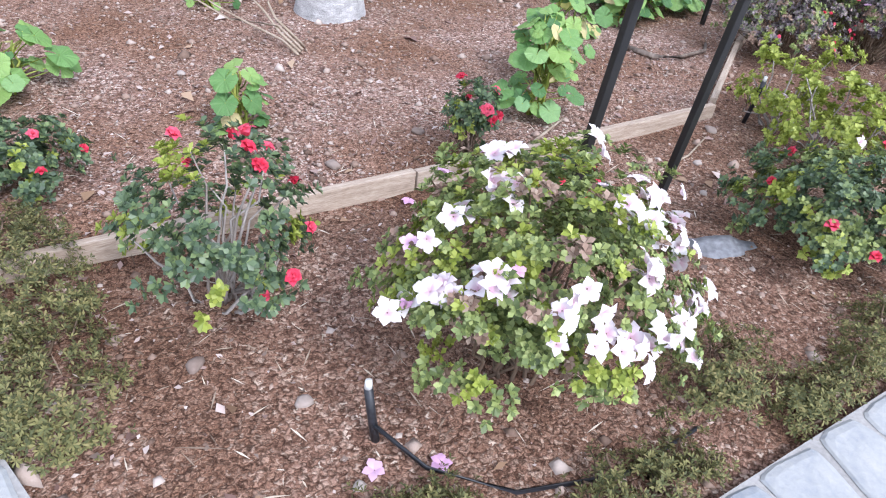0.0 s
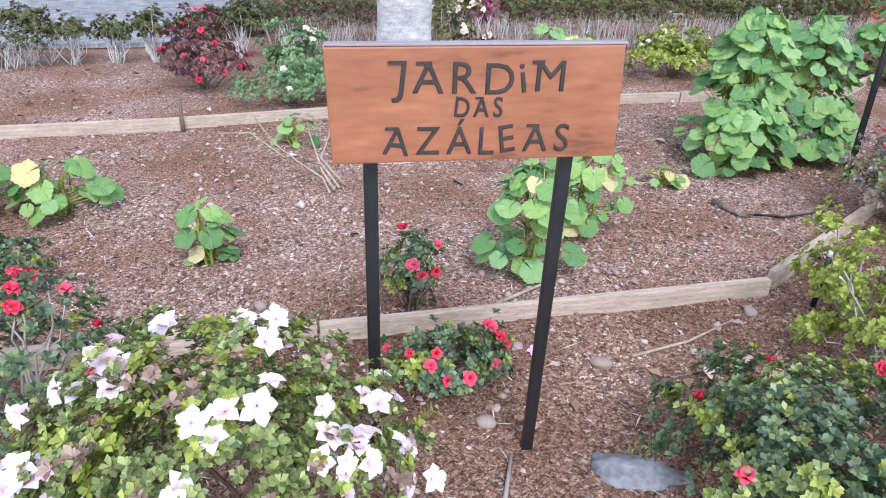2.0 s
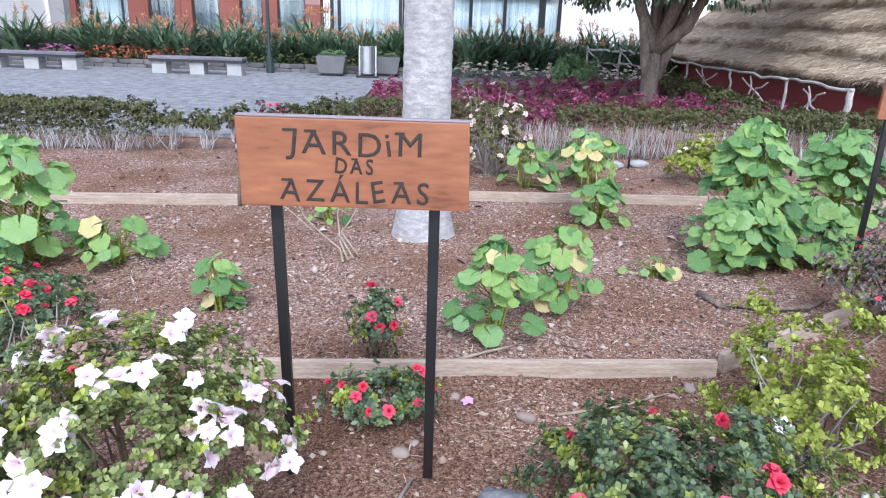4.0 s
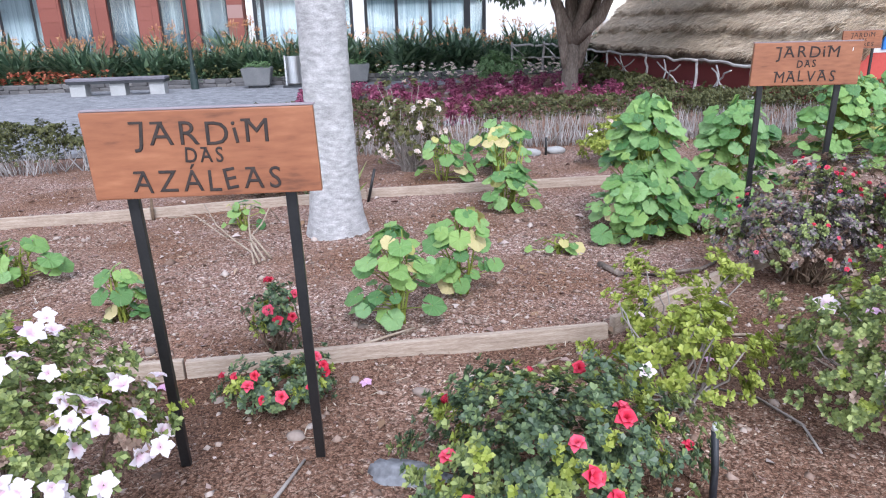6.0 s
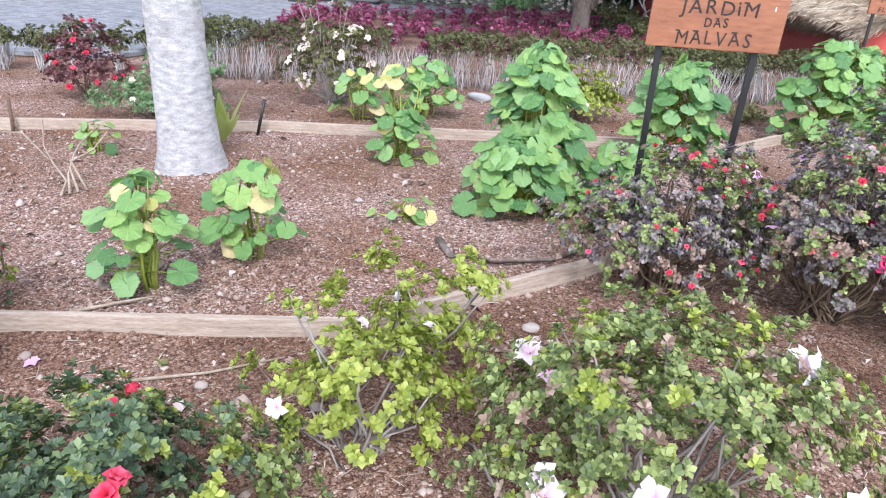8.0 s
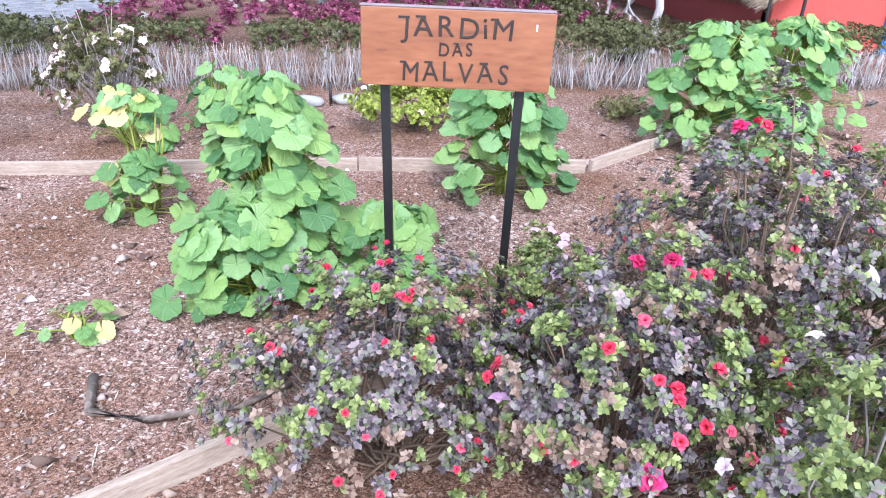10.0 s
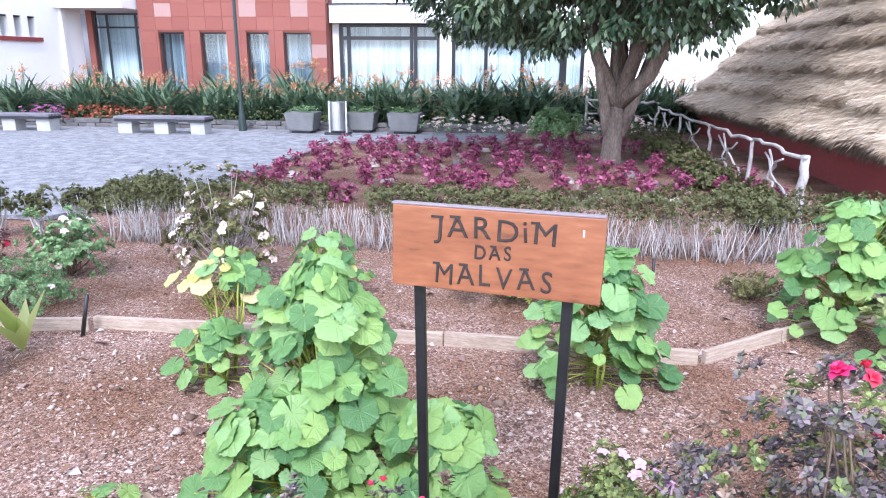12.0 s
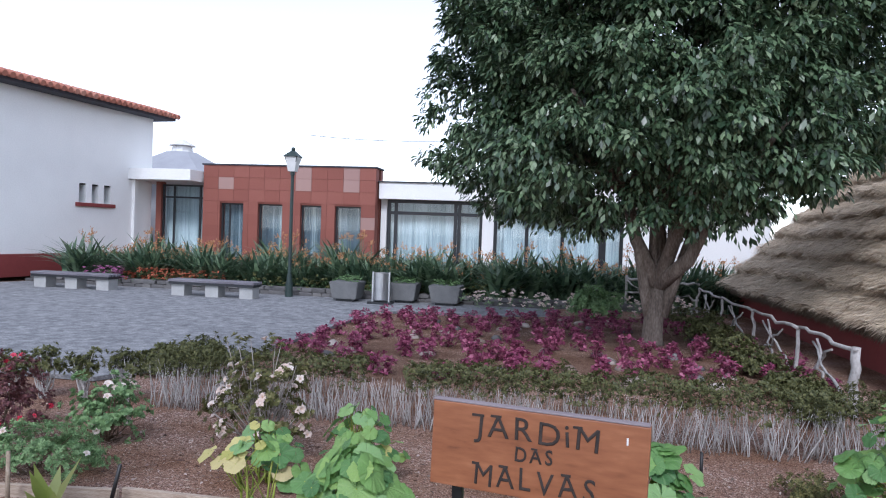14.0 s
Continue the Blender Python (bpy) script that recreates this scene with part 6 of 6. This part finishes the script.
def clods(n, box4, seed):
    """Crumbly lumps of earth, half sunk in the soil."""
    rnd = np.random.default_rng(seed)
    octa = np.array(((1, 0, 0), (0, 1, 0), (-1, 0, 0), (0, -1, 0), (0.2, 0.1, 1), (0, 0, -1)), dtype=float)
    tri = ((0, 1, 4), (1, 2, 4), (2, 3, 4), (3, 0, 4), (1, 0, 5), (2, 1, 5), (3, 2, 5), (0, 3, 5))
    verts, faces = [], []
    while len(faces) < n * 8:
        x, y = rnd.uniform(box4[0], box4[1]), rnd.uniform(box4[2], box4[3])
        patch = noise.noise(Vector((x * 1.7, y * 1.7, 5)))
        if not in_bed(x, y) or patch < rnd.uniform(-0.5, 0.4):
            continue
        r = 0.0075 * rnd.lognormal(0, 0.5)
        a = rnd.uniform(0, 6.3)
        v = octa * (1 + rnd.normal(0, 0.22, (6, 3))) * np.array((r, r * rnd.uniform(0.6, 1), r * 0.6))
        v = np.stack([v[:, 0] * math.cos(a) - v[:, 1] * math.sin(a), v[:, 0] * math.sin(a) + v[:, 1] * math.cos(a), v[:, 2]], 1) + np.array((x, y, ground_z(x, y) + r * 0.2))
        k = len(verts)
        verts += [tuple(q) for q in v]
        faces += [tuple(q + k for q in t) for t in tri]
    tagged(new("soil_clods", add_mesh("soil_clods", verts, faces, CLOD, True)), "crumbly brown lumps of earth in the beds", "soil", kind="stuff")


CLOD = material("earth_clod", [(0.10, 0.06, 0.042), (0.24, 0.16, 0.12), (0.38, 0.28, 0.225), (0.5, 0.42, 0.37)], 0.95, 60, 200, 0.5, 0.004, island=0.75)
clods(14000, (0.2, 6.2, 1.2, 5.6), 6)
LEAFLITTER = material("dry_leaf", [(0.16, 0.09, 0.05), (0.32, 0.2, 0.12), (0.45, 0.33, 0.23)], 0.85, 20, 80, 0.2, 0.003, island=0.7)
litter("dry_leaves", 320, (0.3, 6.5, 1.4, 5.4), 0.026, LEAFLITTER, 4, "curled dry brown leaves on the soil", in_bed, 0.012)
for x, y in ((0.95, 1.72), (1.1, 1.66), (2.5, 2.6), (4.55, 2.2), (4.0, 2.55), (1.65, 2.75)):
    f = new("fallen_flower", FL_LILAC[0])
    f.matrix_basis = pose(x, y, ground_z(x, y) + 0.012, 10, 0, x * 700)
    tagged(f, "fallen lilac azalea flower on the soil", "flower", "fallen flowers")


# ---- paving stones of the path ----
def edge_y(x):
    for (xa, ya), (xb, yb) in zip(EDGE, EDGE[1:]):
        if xa <= x <= xb:
            return ya + (yb - ya) * (x - xa) / (xb - xa)
    return -9.0


def mirrored(c):
    """The points behind the path's edge that mirror c, so that stones end at the edge."""
    out = []
    for a, b in zip(EDGE, EDGE[1:]):
        a, d = Vector(a), Vector(b) - Vector(a)
        f = (Vector(c) - a).dot(d) / d.length_squared
        if -0.2 < f < 1.2:
            foot = a + d * f
            out.append(tuple(2 * foot - Vector(c)))
    return out


def stone_cell(c, others, shrink):
    """The part of the paving that is nearer to c than to its neighbours, as a ring of points round c."""
    poly = [Vector((-0.3, -0.3)), Vector((0.3, -0.3)), Vector((0.3, 0.3)), Vector((-0.3, 0.3))]
    for o in others:
        d = Vector(o) - Vector(c)
        if not 1e-6 < d.length < 0.5:
            continue
        n, lim = d.normalized(), d.length / 2 - shrink
        out = []
        for p, q in zip(poly, poly[1:] + poly[:1]):
            a, b = p.dot(n) - lim, q.dot(n) - lim
            if a <= 0:
                out.append(p)
            if a * b < 0:
                out.append(p + (q - p) * (a / (a - b)))
        poly = out
        if len(poly) < 3:
            return []
    return poly


def stone_mesh(poly, seed):
    for cut in (0.12, 0.25):
        poly = [p * (1 - f) + q * f for p, q in zip(poly, poly[1:] + poly[:1]) for f in (cut, 1 - cut)]
    n = len(poly)
    c = sum((Vector(p) for p in poly), Vector((0, 0))) / n
    poly = [c + (p - c) * (1 + 0.10 * noise.noise(Vector((p.x * 14, p.y * 14, seed * 1.7)))) for p in poly]
    verts = []
    for f, z in ((1.0, 0.0), (0.94, 0.006), (0.8, 0.009)):
        verts += [(c.x + (p.x - c.x) * f, c.y + (p.y - c.y) * f, z + 0.002 * noise.noise(Vector((p.x * 20, p.y * 20, seed)))) for p in poly]
    faces = [tuple(range(2 * n, 3 * n))]
    for k in (0, 1):
        for i in range(n):
            j = (i + 1) % n
            faces.append((k * n + i, k * n + j, (k + 1) * n + j, (k + 1) * n + i))
    return verts, faces


def paving():
    base = bpy.data.objects["pavement_path"]
    rnd = np.random.default_rng(15)
    g = 0.22
    pts = [(x * g + rnd.uniform(-0.08, 0.08) + g / 2 * (y % 2), y * g + rnd.uniform(-0.08, 0.08)) for x in range(-11, 40) for y in range(-7, 20)]
    pts = [c for c in pts if -2.2 < c[0] < 8.4 and c[1] < edge_y(c[0]) - 0.035]
    rest_v, rest_f = [], []
    for i, c in enumerate(pts):
        e = edge_y(c[0])
        if not (-2.0 < c[0] < 8.2) or c[1] > e - 0.035 or c[1] < -1.2:
            continue
        if c[0] > 4.15 and c[1] > e - 0.34:
            continue
        poly = stone_cell(c, [o for o in pts if abs(o[0] - c[0]) < 0.45 and abs(o[1] - c[1]) < 0.45] + mirrored(c), 0.009)
        if len(poly) < 3:
            continue
        v, f = stone_mesh(poly, i)
        if c[1] > e - 0.62 and -0.4 < c[0] < 5.5:
            ob = new("paving_stone", add_mesh("paving_stone", v, f, STONE))
            ob.parent = base
            ob.location = (c[0], c[1], 0.047)
        else:
            k = len(rest_v)
            rest_v += [(a + c[0], b + c[1], z + 0.047) for a, b, z in v]
            rest_f += [tuple(q + k for q in t) for t in f]
    far = part("paving_rest", add_mesh("paving_rest", rest_v, rest_f, STONE), None, base)
    tagged(far, kind="stuff")
    # sawn kerb blocks where the path bends
    for (xa, ya), (xb, yb) in zip(EDGE[6:], EDGE[7:9]):
        L = math.hypot(xb - xa, yb - ya)
        m = max(1, round(L / 0.42))
        for k in range(m):
            f = (k + 0.5) / m
            ob = part("kerb_block", boxed(-L / m / 2 + 0.004, L / m / 2 - 0.004, -0.27, 0.0, 0, 0.075, 0.006), KERB, base)
            ob.matrix_basis = pose(xa + (xb - xa) * f, ya + (yb - ya) * f, 0.03, 0, 0, math.degrees(math.atan2(yb - ya, xb - xa)))


KERB = material("beige_kerb_stone", [(0.19, 0.165, 0.14), (0.31, 0.275, 0.24), (0.41, 0.37, 0.325)], 0.85, 5, 70, 0.3, 0.005, obj=0.4)
paving()
